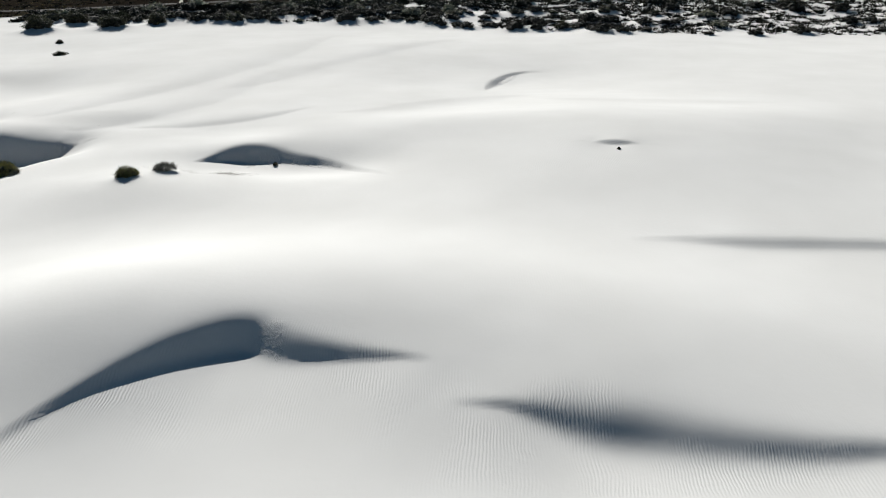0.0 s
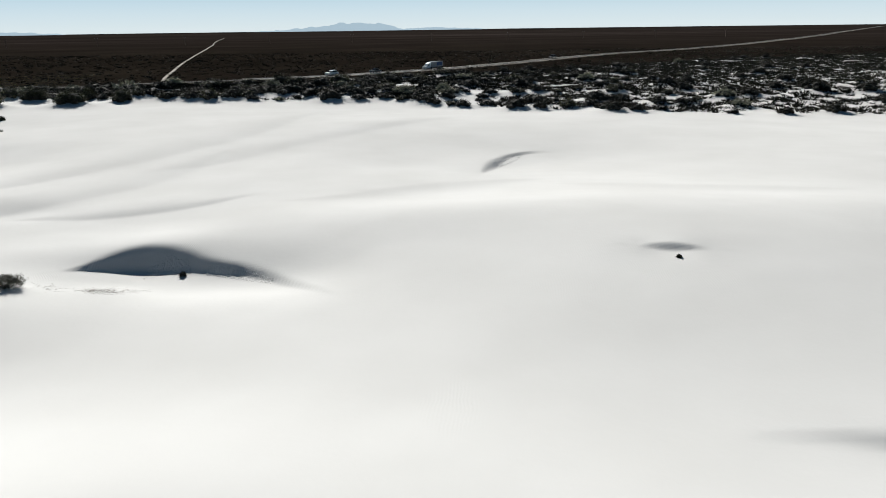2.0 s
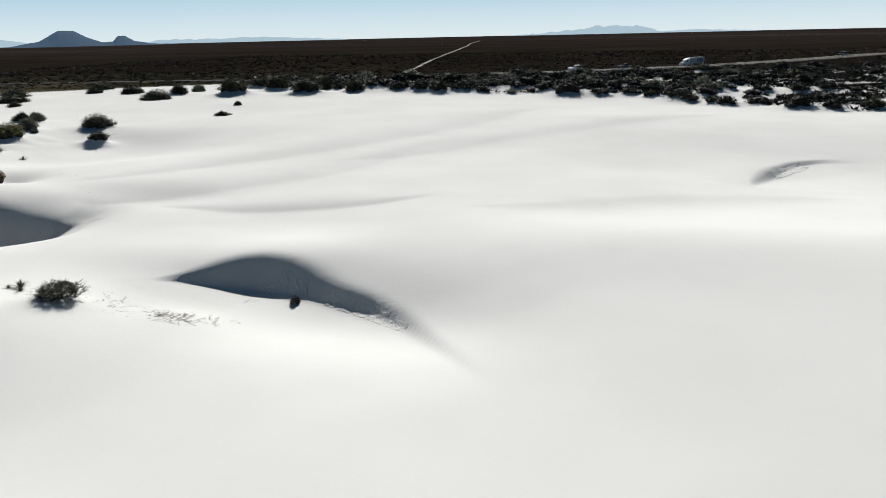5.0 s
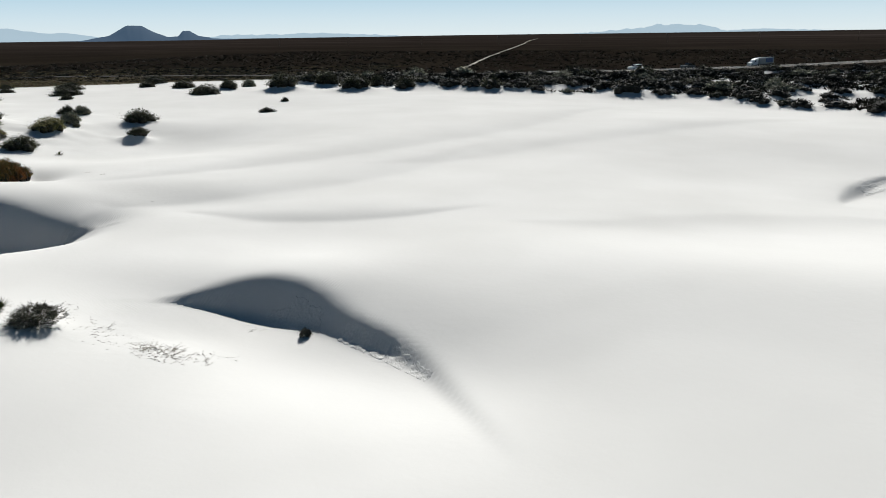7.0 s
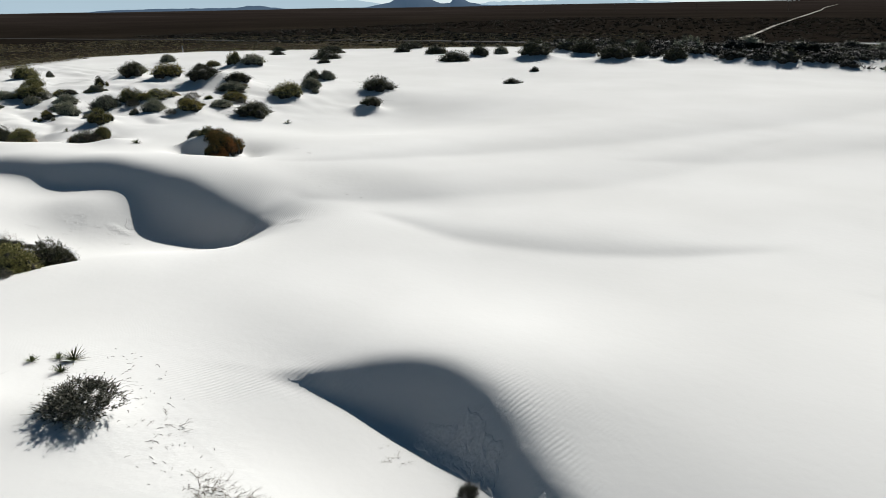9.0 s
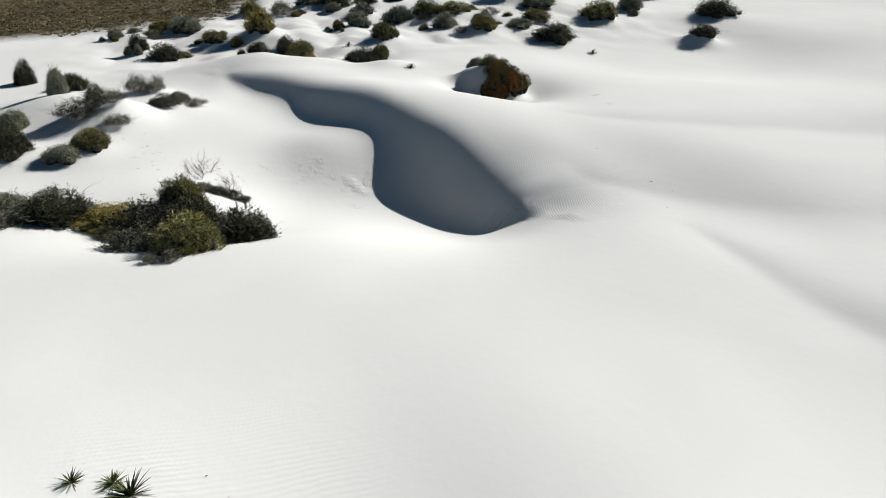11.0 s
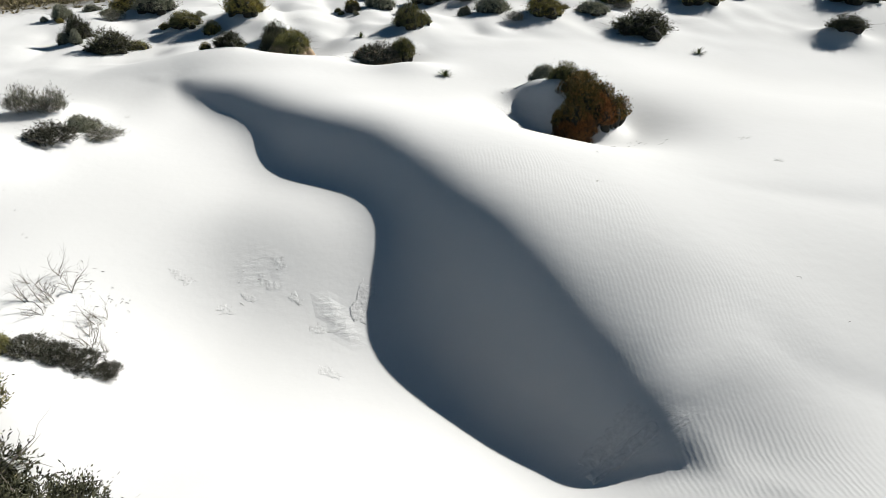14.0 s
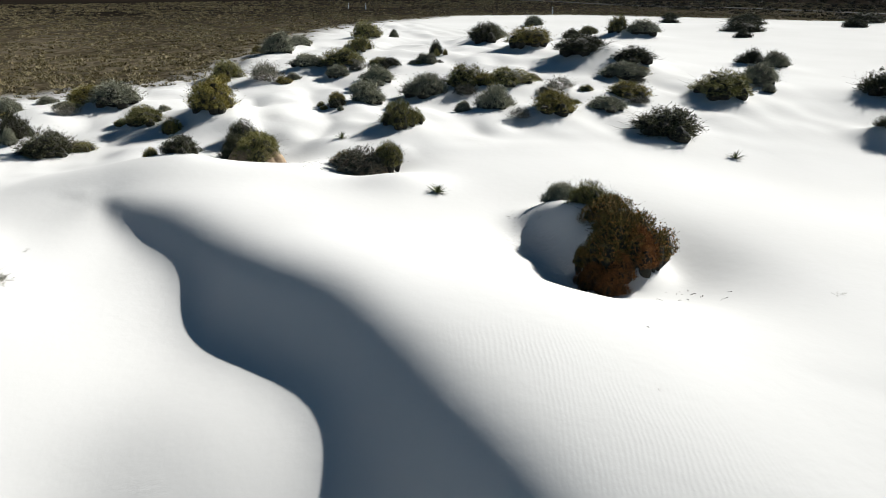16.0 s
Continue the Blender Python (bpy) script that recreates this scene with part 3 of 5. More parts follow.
def outside(x, y):
    """Metres beyond the edge of the dunes."""
    curve = [(*p, 0) for p in PLAIN_EDGE]
    best, side = np.full(x.shape, 1e9), np.ones(x.shape)
    for a, b in zip(curve[:-1], curve[1:]):
        dx, dy = b[0] - a[0], b[1] - a[1]
        u = np.clip(((x - a[0]) * dx + (y - a[1]) * dy) / (dx * dx + dy * dy), 0, 1)
        ox, oy = x - a[0] - u * dx, y - a[1] - u * dy
        far = np.hypot(ox, oy)
        near = far < best
        best, side = np.where(near, far, best), np.where(near, np.where(dx * oy - dy * ox > 0, 1.0, -1.0), side)
    return best * side


def axis(stops, start, end, grow=1.055):
    """Grid lines: even steps between the stops (place, step), wider and wider outside them."""
    mid = []
    for (a, step), (b, _) in zip(stops[:-1], stops[1:]):
        mid += list(np.arange(a, b - 1e-6, step))
    low, high = [], []
    v, d = mid[0], stops[0][1]
    while v > start:
        d *= grow
        v -= d
        low.append(v)
    v, d = mid[-1], stops[-2][1]
    while v < end:
        d *= grow
        v += d
        high.append(v)
    return np.array(low[::-1] + mid + high)


def grid_mesh(name, xs, ys, height):
    gx, gy = np.meshgrid(xs, ys)
    gx, gy = gx.ravel(), gy.ravel()
    co = np.stack([gx, gy, height(gx, gy)], -1)
    n, m = len(xs), len(ys)
    i = (np.arange(m - 1)[:, None] * n + np.arange(n - 1)[None]).ravel()
    quads = np.stack([i, i + 1, i + n + 1, i + n], 1)
    me = bpy.data.meshes.new(name)
    me.vertices.add(len(co))
    me.vertices.foreach_set("co", co.ravel())
    me.loops.add(quads.size)
    me.loops.foreach_set("vertex_index", quads.ravel())
    me.polygons.add(len(quads))
    me.polygons.foreach_set("loop_start", np.arange(0, quads.size, 4))
    me.polygons.foreach_set("use_smooth", np.ones(len(quads), bool))
    me.update(calc_edges=True)
    return me, gx, gy


XS = axis([(-200, 2.2), (-125, 1.0), (-82, 0.33), (-64, 0.28), (-38, 0.4), (-27, 0.28), (26, 1.2), (170, 1)], -4600, 4600)
YS = axis([(17, 0.2), (33, 0.4), (56, 0.24), (86, 0.45), (125, 1.3), (260, 1)], -4600, 4600)
me, gx, gy = grid_mesh("ground", XS, YS, land)
far_out = outside(gx, gy)
belt_in = (gy - np.interp(gx, *BELT_SOUTH)) / 50
belt_in = np.where((gx > -112) & (gx < 300), np.clip(belt_in, 0, 1), 0)
scrub = np.clip(np.clip(far_out / 14 + 0.5, 0, 1) * 1.0 + 0.34 * belt_in, 0, 1)
layer = me.attributes.new("scrub", "FLOAT", "POINT")
layer.data.foreach_set("value", scrub)
# thickness of the brush cover, which brings in its painted shade
layer = me.attributes.new("thick", "FLOAT", "POINT")
layer.data.foreach_set("value", np.clip(np.maximum((gy - 190) / 40, (-125 - gx) / 110), 0, 1))
# share of the painted haze, growing with distance
layer = me.attributes.new("dry", "FLOAT", "POINT")
layer.data.foreach_set("value", np.clip((np.hypot(gx + 40, gy - 80) - 420) / 900, 0, 1) ** 0.8)
# broken crust and slumped sand: x, y, half lengths, turn
CRUST = [
    (-17.2, 67.9, 1.4, 0.9, -20), (-12.8, 66.5, 2.4, 0.5, -22), (-42.3, 75.9, 1.2, 0.35, 80), (-49.2, 71.2, 0.9, 0.3, 20), (-51.4, 69.4, 1.4, 0.7, 10),
    (-8.9, 30.3, 1.0, 0.8, -20), (9.4, 112, 1.6, 2.6, -25), (-59.6, 81.3, 1.8, 1.0, 20), (-23.0, 61.6, 3.5, 2.0, 10), (-28.5, 61.5, 2.0, 1.2, 0),
]
crust = np.zeros(len(gx))
for cx, cy, a, b, turn in CRUST:
    c, s = math.cos(radians(turn)), math.sin(radians(turn))
    u, v = ((gx - cx) * c + (gy - cy) * s) / a, ((gy - cy) * c - (gx - cx) * s) / b
    torn = 0.55 + 0.5 * lattice(gx / 0.55, gy / 0.4, 41) + 0.3 * lattice(gx / 1.3, gy / 1.1, 42)
    crust = np.maximum(crust, np.clip(torn * 1.4 * np.exp(-(u * u + v * v) ** 2), 0, 1) * (0.35 if (a > 1.9 and cx < -20) or a in (1.4, 1.6) and cx < -50 else 1))
# stretches of wind ripples: x, y, half lengths, turn, strength
RIPPLED = [
    (-45.0, 79.0, 3.4, 2.6, 14, 0.15), (-50, 78, 4, 1.6, 20, 0.2), (-15.5, 26.0, 6, 1.2, 45, 1.0), (-9, 26.3, 8, 2.4, 8, 0.7), (-4.5, 29.6, 3.5, 1.0, -12, 0.8), (2, 25.0, 6.5, 2.6, -4, 0.6),
    (8, 25.6, 7, 1.3, -8, 0.6), (13, 22.0, 9, 1.8, -4, 0.6), (5, 21.8, 6, 1.6, 0, 0.6), (-24.6, 65.2, 2.6, 1.2, 50, 0.9), (-22.6, 66.9, 1.6, 0.6, 45, 1.0),
    (-16.2, 69.0, 2.6, 0.5, -28, 1.0), (-18.5, 70.2, 4, 0.7, -8, 0.4), (16, 33, 14, 5, -8, 0.2), (10, 60, 14, 8, 0, 0.12), (-39.5, 78, 3, 2, 20, 0.25),
    (-60, 57.5, 4, 2, 20, 0.8), (-28, 64.5, 3, 2, 0, 0.3), (2, 45, 1.8, 3.2, 0, 0.25), (-28.8, 62.2, 2.6, 1.2, 20, 0.7), (12.5, 58, 6, 3, 0, 0.4), (-36, 78.5, 5, 2.5, 10, 0.15),
]
rippled = np.zeros(len(gx))
for cx, cy, a, b, turn, most in RIPPLED:
    c, s = math.cos(radians(turn)), math.sin(radians(turn))
    u, v = ((gx - cx) * c + (gy - cy) * s) / a, ((gy - cy) * c - (gx - cx) * s) / b
    rippled = np.maximum(rippled, most * np.exp(-((u * u + v * v) ** 1.5)))
layer = me.attributes.new("rippled", "FLOAT", "POINT")
layer.data.foreach_set("value", rippled)
layer = me.attributes.new("crust", "FLOAT", "POINT")
layer.data.foreach_set("value", crust)
me.materials.append(SAND)
ground = tagged(new("ground", me), "white gypsum dunes with wind ripples, meeting a brown scrub plain", "dunes", kind="structure")


HEIGHTS = np.empty(len(gx) * 3)
me.vertices.foreach_get("co", HEIGHTS)
HEIGHTS = HEIGHTS[2::3].reshape(len(YS), len(XS))


def on_ground(x, y):
    """Heights of the ground sheet at many places at once."""
    x, y = np.atleast_1d(np.asarray(x, float)), np.atleast_1d(np.asarray(y, float))
    i, j = np.clip(np.searchsorted(XS, x) - 1, 0, len(XS) - 2), np.clip(np.searchsorted(YS, y) - 1, 0, len(YS) - 2)
    u, v = (x - XS[i]) / (XS[i + 1] - XS[i]), (y - YS[j]) / (YS[j + 1] - YS[j])
    low = HEIGHTS[j, i] * (1 - u) + HEIGHTS[j, i + 1] * u
    high = HEIGHTS[j + 1, i] * (1 - u) + HEIGHTS[j + 1, i + 1] * u
    return low * (1 - v) + high * v


def height_at(x, y):
    return float(on_ground(x, y)[0])


# ---- road and track on the plain ----
def strip(points, width, lift, steps=10):
    """A band of ground along a line, following the land."""
    c = spline([(*p, 0) for p in points], steps)[:, :2]
    d = np.gradient(c, axis=0)
    d /= np.linalg.norm(d, axis=1)[:, None]
    side = np.stack([-d[:, 1], d[:, 0]], 1)
    verts, faces = [], []
    zs = on_ground(c[:, 0], c[:, 1])
    for i, (p, s, z) in enumerate(zip(c, side, zs)):
        for k in (-0.5, -0.44, 0.44, 0.5):
            q = p + s * width * k
            verts.append((q[0], q[1], z + (lift if abs(k) < 0.45 else lift - 0.35)))
        if i:
            for k in range(3):
                a = 4 * (i - 1) + k
                faces.append((a, a + 4, a + 5, a + 1))
    return mesh_from("road", verts, faces)


ROAD = [(-620, 40), (-330, 163), (-250, 189), (-200, 211), (-120, 236), (-46, 260), (-23, 278), (30, 342), (106, 442), (213, 562), (420, 850), (754, 1364), (1500, 2500)]
TRACK = [(-86, 246), (-98, 285), (-128, 388), (-175, 560), (-240, 800), (-300, 1006), (-405, 1404)]
EAST = [(-62, 254)] + ROAD[5:]
shoulder = part("road_shoulder", strip(EAST, 10.5, 0.25), SHOULDER)
tagged(shoulder, "pale gravel shoulder along the highway", "road shoulder", kind="structure")
road = part("road", strip(EAST, 7.4, 0.34), ASPHALT)
tagged(road, "straight grey asphalt highway across the plain", "road", kind="structure")
for offset in (-3.2, 3.2):
    c = np.array(EAST, float)
    d = np.gradient(c, axis=0)
    d /= np.linalg.norm(d, axis=1)[:, None]
    line = part("trim", strip([(p[0] - s[1] * offset, p[1] + s[0] * offset) for p, s in zip(c, d)], 0.16, 0.352), STRIPE, road)
old_road = part("road", strip(ROAD[:5] + [(-62, 254)], 6.0, 0.1), OLD_ASPHALT)
tagged(old_road, "dark weathered asphalt road across the plain", "road", kind="structure")
track = part("track", strip(TRACK, 1.2, 0.2), DIRT)
tagged(track, "pale dirt track running straight to the horizon", "dirt track", kind="structure")


# ---- plants ----
def crown(rng, lobes, sprigs, blades, length, width, upright, core=True, flat=0.0):
    """A crown of many narrow leaves on sprigs over a few rounded lobes, as one mesh; a unit wide, a unit high."""
    centres, radii = [(0, 0, 0.12)], [(0.36, 0.36, 0.62)]
    for i in range(lobes):
        a, d = 6.283 * (i + rng.uniform(0, 0.9)) / lobes, rng.uniform(0.1, 0.34)
        r = rng.uniform(0.12, 0.22)
        low = i % 2 == 0
        d = rng.uniform(0.24, 0.36) if low else 0.7 * d
        centres.append((d * math.cos(a), d * math.sin(a), 0.0 if low else rng.uniform(0.1, max(0.15, 0.56 - 1.3 * d))))
        radii.append((r, r, rng.uniform(0.3, 0.55) if low else rng.uniform(0.22, 0.4)))
    lobes = len(centres)
    centres, radii = np.array(centres), np.array(radii)
    gen = np.random.default_rng(rng.randrange(10**6))
    share = radii[:, 0] ** 1.5
    pick = gen.choice(lobes, sprigs, p=share / share.sum())
    way = gen.normal(size=(sprigs, 3))
    way[:, 2] = np.where(gen.random(sprigs) < 0.72, np.abs(way[:, 2]), -0.12 * np.abs(way[:, 2]))
    way /= np.linalg.norm(way, axis=1)[:, None]
    depth = gen.uniform(0.55, 1.0, (sprigs, 1)) ** 0.6
    foot = centres[pick] + way * radii[pick] * depth
    foot[:, 2] = np.where(foot[:, 2] < 0, gen.uniform(0, 0.1, sprigs), foot[:, 2])
    out = foot - np.array([0, 0, 0.12])
    out /= np.linalg.norm(out, axis=1)[:, None]
    lean = out * (1 - upright) + np.array([0, 0, upright])
    n = sprigs * blades
    lean = lean + gen.normal(0, 0.26, (sprigs, 3))
    lean[:, 2] *= 1 - flat
    lean /= np.linalg.norm(lean, axis=1)[:, None]
    reach = length * np.minimum(0.4 + gen.gamma(1.6, 0.5, (sprigs, 1)), 3.0)
    along = np.tile(np.linspace(0.0, 1.0, blades), sprigs)[:, None]
    stalk = np.repeat(lean * reach, blades, 0)
    base = np.repeat(foot, blades, 0) + stalk * along + gen.normal(0, 0.005, (n, 3))
    d = np.repeat(lean, blades, 0) + gen.normal(0, 0.5, (n, 3))
    d /= np.linalg.norm(d, axis=1)[:, None]
    across = np.cross(d, gen.normal(size=(n, 3)))
    across /= np.linalg.norm(across, axis=1)[:, None] + 1e-9
    size = length * (0.95 - 0.4 * along) * gen.uniform(0.6, 1.2, (n, 1))
    half = width * gen.uniform(0.6, 1.2, (n, 1))
    tip, mid = base + d * size, base + d * size * 0.45
    verts = np.stack([base, mid + across * half, tip, mid - across * half], 1).reshape(-1, 3)
    verts[:, 2] = np.maximum(verts[:, 2], -0.02)
    q = np.arange(n)[:, None] * 4 + np.arange(4)
    faces = [tuple(f) for f in q]
    verts = [tuple(v) for v in verts]
    # solid core lobes, coloured as the shade between the leaves
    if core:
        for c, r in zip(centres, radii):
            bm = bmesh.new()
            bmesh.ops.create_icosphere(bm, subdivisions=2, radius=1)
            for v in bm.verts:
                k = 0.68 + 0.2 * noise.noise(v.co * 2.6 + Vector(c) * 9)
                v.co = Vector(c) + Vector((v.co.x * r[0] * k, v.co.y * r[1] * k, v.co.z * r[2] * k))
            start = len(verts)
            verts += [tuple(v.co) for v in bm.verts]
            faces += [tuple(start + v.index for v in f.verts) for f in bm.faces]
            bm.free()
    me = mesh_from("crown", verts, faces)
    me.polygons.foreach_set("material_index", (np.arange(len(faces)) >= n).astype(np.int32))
    return me


def stems(rng, count, reach, rise, thick, bends=3, fork=2):
    """Woody stems that start together, bend and fork, as one mesh."""
    verts, faces = [], []

    def tube(p, d, length, r, level):
        ring = []
        for k in range(bends + 1):
            u = k / bends
            side = d.cross(Vector((0.3, 0.2, 1))).normalized()
            other = d.cross(side).normalized()
            rr = r * (1 - 0.75 * u)
            ids = []
            for a in range(3):
                v = p + side * math.cos(a * 2.094) * rr + other * math.sin(a * 2.094) * rr
                ids.append(len(verts))
                verts.append(tuple(v))
            if ring:
                for a in range(3):
                    b = (a + 1) % 3
                    faces.append((ring[a], ring[b], ids[b], ids[a]))
            ring = ids
            if level and 0 < k < bends + 1:
                for _ in range(fork):
                    tube(p, (d + Vector((rng.gauss(0, 0.7), rng.gauss(0, 0.7), rng.gauss(0.1, 0.4)))).normalized(), length * rng.uniform(0.3, 0.55), rr * 0.6, level - 1)
            p = p + d * (length / bends)
            d = (d + Vector((rng.gauss(0, 0.22), rng.gauss(0, 0.22), rng.gauss(0, 0.18)))).normalized()
            if p.z < 0.01:
                p.z, d.z = 0.01, abs(d.z)

    for i in range(count):
        a = rng.uniform(0, 6.283)
        d = Vector((math.cos(a) * reach, math.sin(a) * reach, rise * rng.uniform(0.5, 1.3))).normalized()
        tube(Vector((rng.gauss(0, 0.05), rng.gauss(0, 0.05), -0.03)), d, rng.uniform(0.45, 0.72), thick, 1)
    return mesh_from("branchwork", verts, faces)


def blades(rng, count, length, width, spread, curl=0.2):
    """A rosette of stiff pointed blades, as one mesh."""
    verts, faces = [], []
    for i in range(count):
        a, e = rng.uniform(0, 6.283), rng.uniform(*spread)
        out, side = Vector((math.cos(a), math.sin(a), 0)), Vector((-math.sin(a), math.cos(a), 0))
        size = length * rng.uniform(0.7, 1.1)
        start = len(verts)
        p, tilt = Vector((0, 0, 0.03)), e
        for k in range(4):
            half = width * (0.7, 1.0, 0.7, 0.02)[k]
            verts += [tuple(p - side * half), tuple(p + Vector((0, 0, -half * 0.5))), tuple(p + side * half)]
            p = p + (out * math.cos(tilt) + Vector((0, 0, 1)) * math.sin(tilt)) * (size / 3)
            tilt -= curl * rng.uniform(0.2, 1)
        for k in range(3):
            for j in range(2):
                q = start + 3 * k + j
                faces.append((q, q + 1, q + 4, q + 3))
    return mesh_from("blades", verts, faces)


STYLE = {  # lobes, blades a sprig, leaf length and width, how upright
    "g": (11, 6, 0.07, 0.0062, 0.62), "d": (10, 6, 0.065, 0.0062, 0.55), "s": (10, 6, 0.095, 0.0072, 0.8), "y": (11, 6, 0.075, 0.0058, 0.66),
    "r": (12, 6, 0.06, 0.0075, 0.55), "o": (9, 6, 0.06, 0.0078, 0.5), "k": (10, 6, 0.1, 0.008, 0.6), "b": (9, 5, 0.06, 0.0065, 0.5), "t": (6, 5, 0.17, 0.0065, 0.9),
}
KIND = {
    "g": ("bush", "olive green bush with dense narrow leaves on white sand"), "d": ("bush", "dark olive bush, dense and rounded, on white sand"),
    "s": ("shrub", "grey sage shrub with upright twigs on white sand"), "y": ("shrub", "yellow green shrub, low and dense, on white sand"),
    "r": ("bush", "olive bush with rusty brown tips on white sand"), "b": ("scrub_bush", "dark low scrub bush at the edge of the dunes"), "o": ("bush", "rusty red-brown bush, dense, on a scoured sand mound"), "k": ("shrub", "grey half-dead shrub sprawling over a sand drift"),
    "t": ("twig_shrub", "pale dry twig shrub, thin and open, on sand"), "u": ("yucca", "small green yucca rosette growing in white sand"),
}
MASTER = {}


def master(kind, level, number):
    """A bush to copy: its base an Empty, its parts crown and stems. level: near, mid or far."""
    key = (kind, level, number)
    if key in MASTER:
        return MASTER[key]
    rng = random.Random(hash_of(kind) * 100 + number * 7 + {"near": 1, "mid": 2, "far": 3}[level])
    name, label = KIND[kind]
    base = tagged(new(name), label, "yucca" if kind == "u" else "bush")
    if kind == "u":
        part("rosette", blades(rng, 46, 0.75, 0.022, (0.35, 1.45)), LEAF["u"], base)
        part("skirt", blades(rng, 16, 0.6, 0.02, (-0.05, 0.25), 0.1), LEAF["t"], base, "dry straw-coloured lower blades")
    else:
        lobes, per, length, width, upright = STYLE[kind]
        count, wide, long = {"near": (2800, 1.05, 0.95), "mid": (1500, 1.15, 1.15), "far": (190, 3.4, 1.8)}[level]
        if kind in "tk":
            count = int(count * (0.2 if kind == "t" else 0.45))
        leaves = crown(rng, lobes, count, per, length * long, width * wide, upright, core=kind not in "tk")
        leaves.materials.append(LEAF[kind])
        leaves.materials.append(INNER_SHADE)
        part("crown", leaves, LEAF[kind], base)
        if level != "far":
            part("branchwork", stems(rng, {"t": 16, "k": 18}.get(kind, 9), 0.8, 0.9, 0.010 if kind == "t" else 0.014), DEAD if kind in "tk" else WOOD, base, "grey woody stems")
    MASTER[key] = base
    return base


def hash_of(text):
    return sum(ord(c) * (i + 3) for i, c in enumerate(text))


USED = set()


def plant(x, y, w, h, kind, level, turn=None, group="", lift=0.0):
    """Sets a copy of a bush of width w and height h on the ground."""
    turn = dice.uniform(0, 360) if turn is None else turn
    number = dice.randrange({"near": 2, "mid": 3, "far": 3}[level])
    ob = master(kind, level, number)
    stretch = 1.0
    m = pose(x, y, height_at(x, y) - 0.04 * h + lift, 0, 0, turn) @ Matrix.Diagonal((w * stretch, w * stretch, h * 1.05, 1))
    if (kind, level, number) in USED:
        ob = copy_thing(ob, m @ Matrix.Diagonal((*ob.scale, 1)).inverted())
    else:
        USED.add((kind, level, number))
        ob.matrix_basis = m
    return tagged(ob, group=group)



for spot, level, group in ((WEST, "mid", "bushes on the western drifts"), (WEST_FAR, "mid", "bushes at the plain's edge"), (MIDDLE, "mid", "bushes on the open sand"), (TOPS, "mid", "bushes on a tall drift"), (EDGE_LEFT, "mid", "bushes along the far edge of the dunes"),
                           (NEAR, "near", "plants by the slip face"), (CLUMP, "near", "bushes in the clump by the hollow"), (DUNE_LEFT, "near", "shrubs on the drifts by the hollow")):
    for x, y, w, h, kind in spot:
        plant(x, y, w, h, kind, level, group=group)

# small tufts beside the larger bushes
more = random.Random(77)
for x, y, w, h, kind in WEST + WEST_FAR:
    for _ in range(more.choice((1, 1, 2))):
        a, d = more.uniform(0, 6.283), w * more.uniform(0.45, 0.9)
        plant(x + d * math.cos(a), y + d * math.sin(a), w * more.uniform(0.3, 0.55), h * more.uniform(0.35, 0.6), more.choice("sstgyk"), "mid", group="small tufts on the drifts")

# the large bush on its scoured mound
for x, y, w, h, kind in ((-58.0, 82.9, 2.0, 1.7, "r"), (-58.0, 84.0, 2.1, 1.5, "r"), (-57.4, 82.7, 1.4, 1.0, "o"), (-57.6, 83.5, 1.5, 1.4, "o"), (-58.5, 83.4, 2.0, 1.5, "r"),
                         (-59.4, 83.5, 2.0, 1.3, "r"), (-60.7, 83.5, 1.9, 1.1, "g"), (-62.2, 83.2, 1.7, 0.9, "s"), (-61.6, 83.9, 1.2, 0.6, "r"),
                         (-57.6, 82.0, 1.2, 1.0, "o"), (-57.0, 82.3, 1.1, 0.9, "o"), (-58.3, 82.2, 1.1, 1.0, "r")):
    plant(x, y, 0.92 * w, h, kind, "near", group="bushes on the scoured mound")


def root_mound(x, y, w, h, seed, turn):
    """A pillar of brown soil held by roots, its sides cut into gullies by the wind."""
    rng = random.Random(seed)
    n, rows = 56, 10
    verts, faces = [], []
    for j in range(rows):
        v = j / (rows - 1)
        for i in range(n):
            a = 6.283 * i / n
            cut = 0.10 * noise.noise(Vector((math.cos(a) * 3.5, math.sin(a) * 3.5, seed))) + 0.06 * noise.noise(Vector((math.cos(a) * 9, math.sin(a) * 9, v * 1.5 + seed)))
            r = (0.62 - 0.24 * v * v) + cut * (1.6 - 0.4 * v)
            verts.append((r * math.cos(a), 0.8 * r * math.sin(a), v * (1 + 0.12 * noise.noise(Vector((math.cos(a) * 2, math.sin(a) * 2, seed + 5)))) - 0.1))
    for j in range(rows - 1):
        for i in range(n):
            k = (i + 1) % n
            faces.append((j * n + i, j * n + k, (j + 1) * n + k, (j + 1) * n + i))
    faces.append(tuple(range((rows - 1) * n, rows * n)))
    base = tagged(new("root_mound"), "eroded pillar of brown soil and roots under a bush", "soil mound", "soil mounds under the bushes")
    part("soil", mesh_from("soil", verts, faces, True), SOIL, base)
    part("root", stems(rng, 14, 1.0, 0.3, 0.012, 4, 1), DEAD, base, "bare grey roots").location = (0, 0, 0.75)
    base.matrix_basis = pose(x, y, height_at(x, y) - 0.05, 0, 0, turn) @ Matrix.Diagonal((w, w, h, 1))


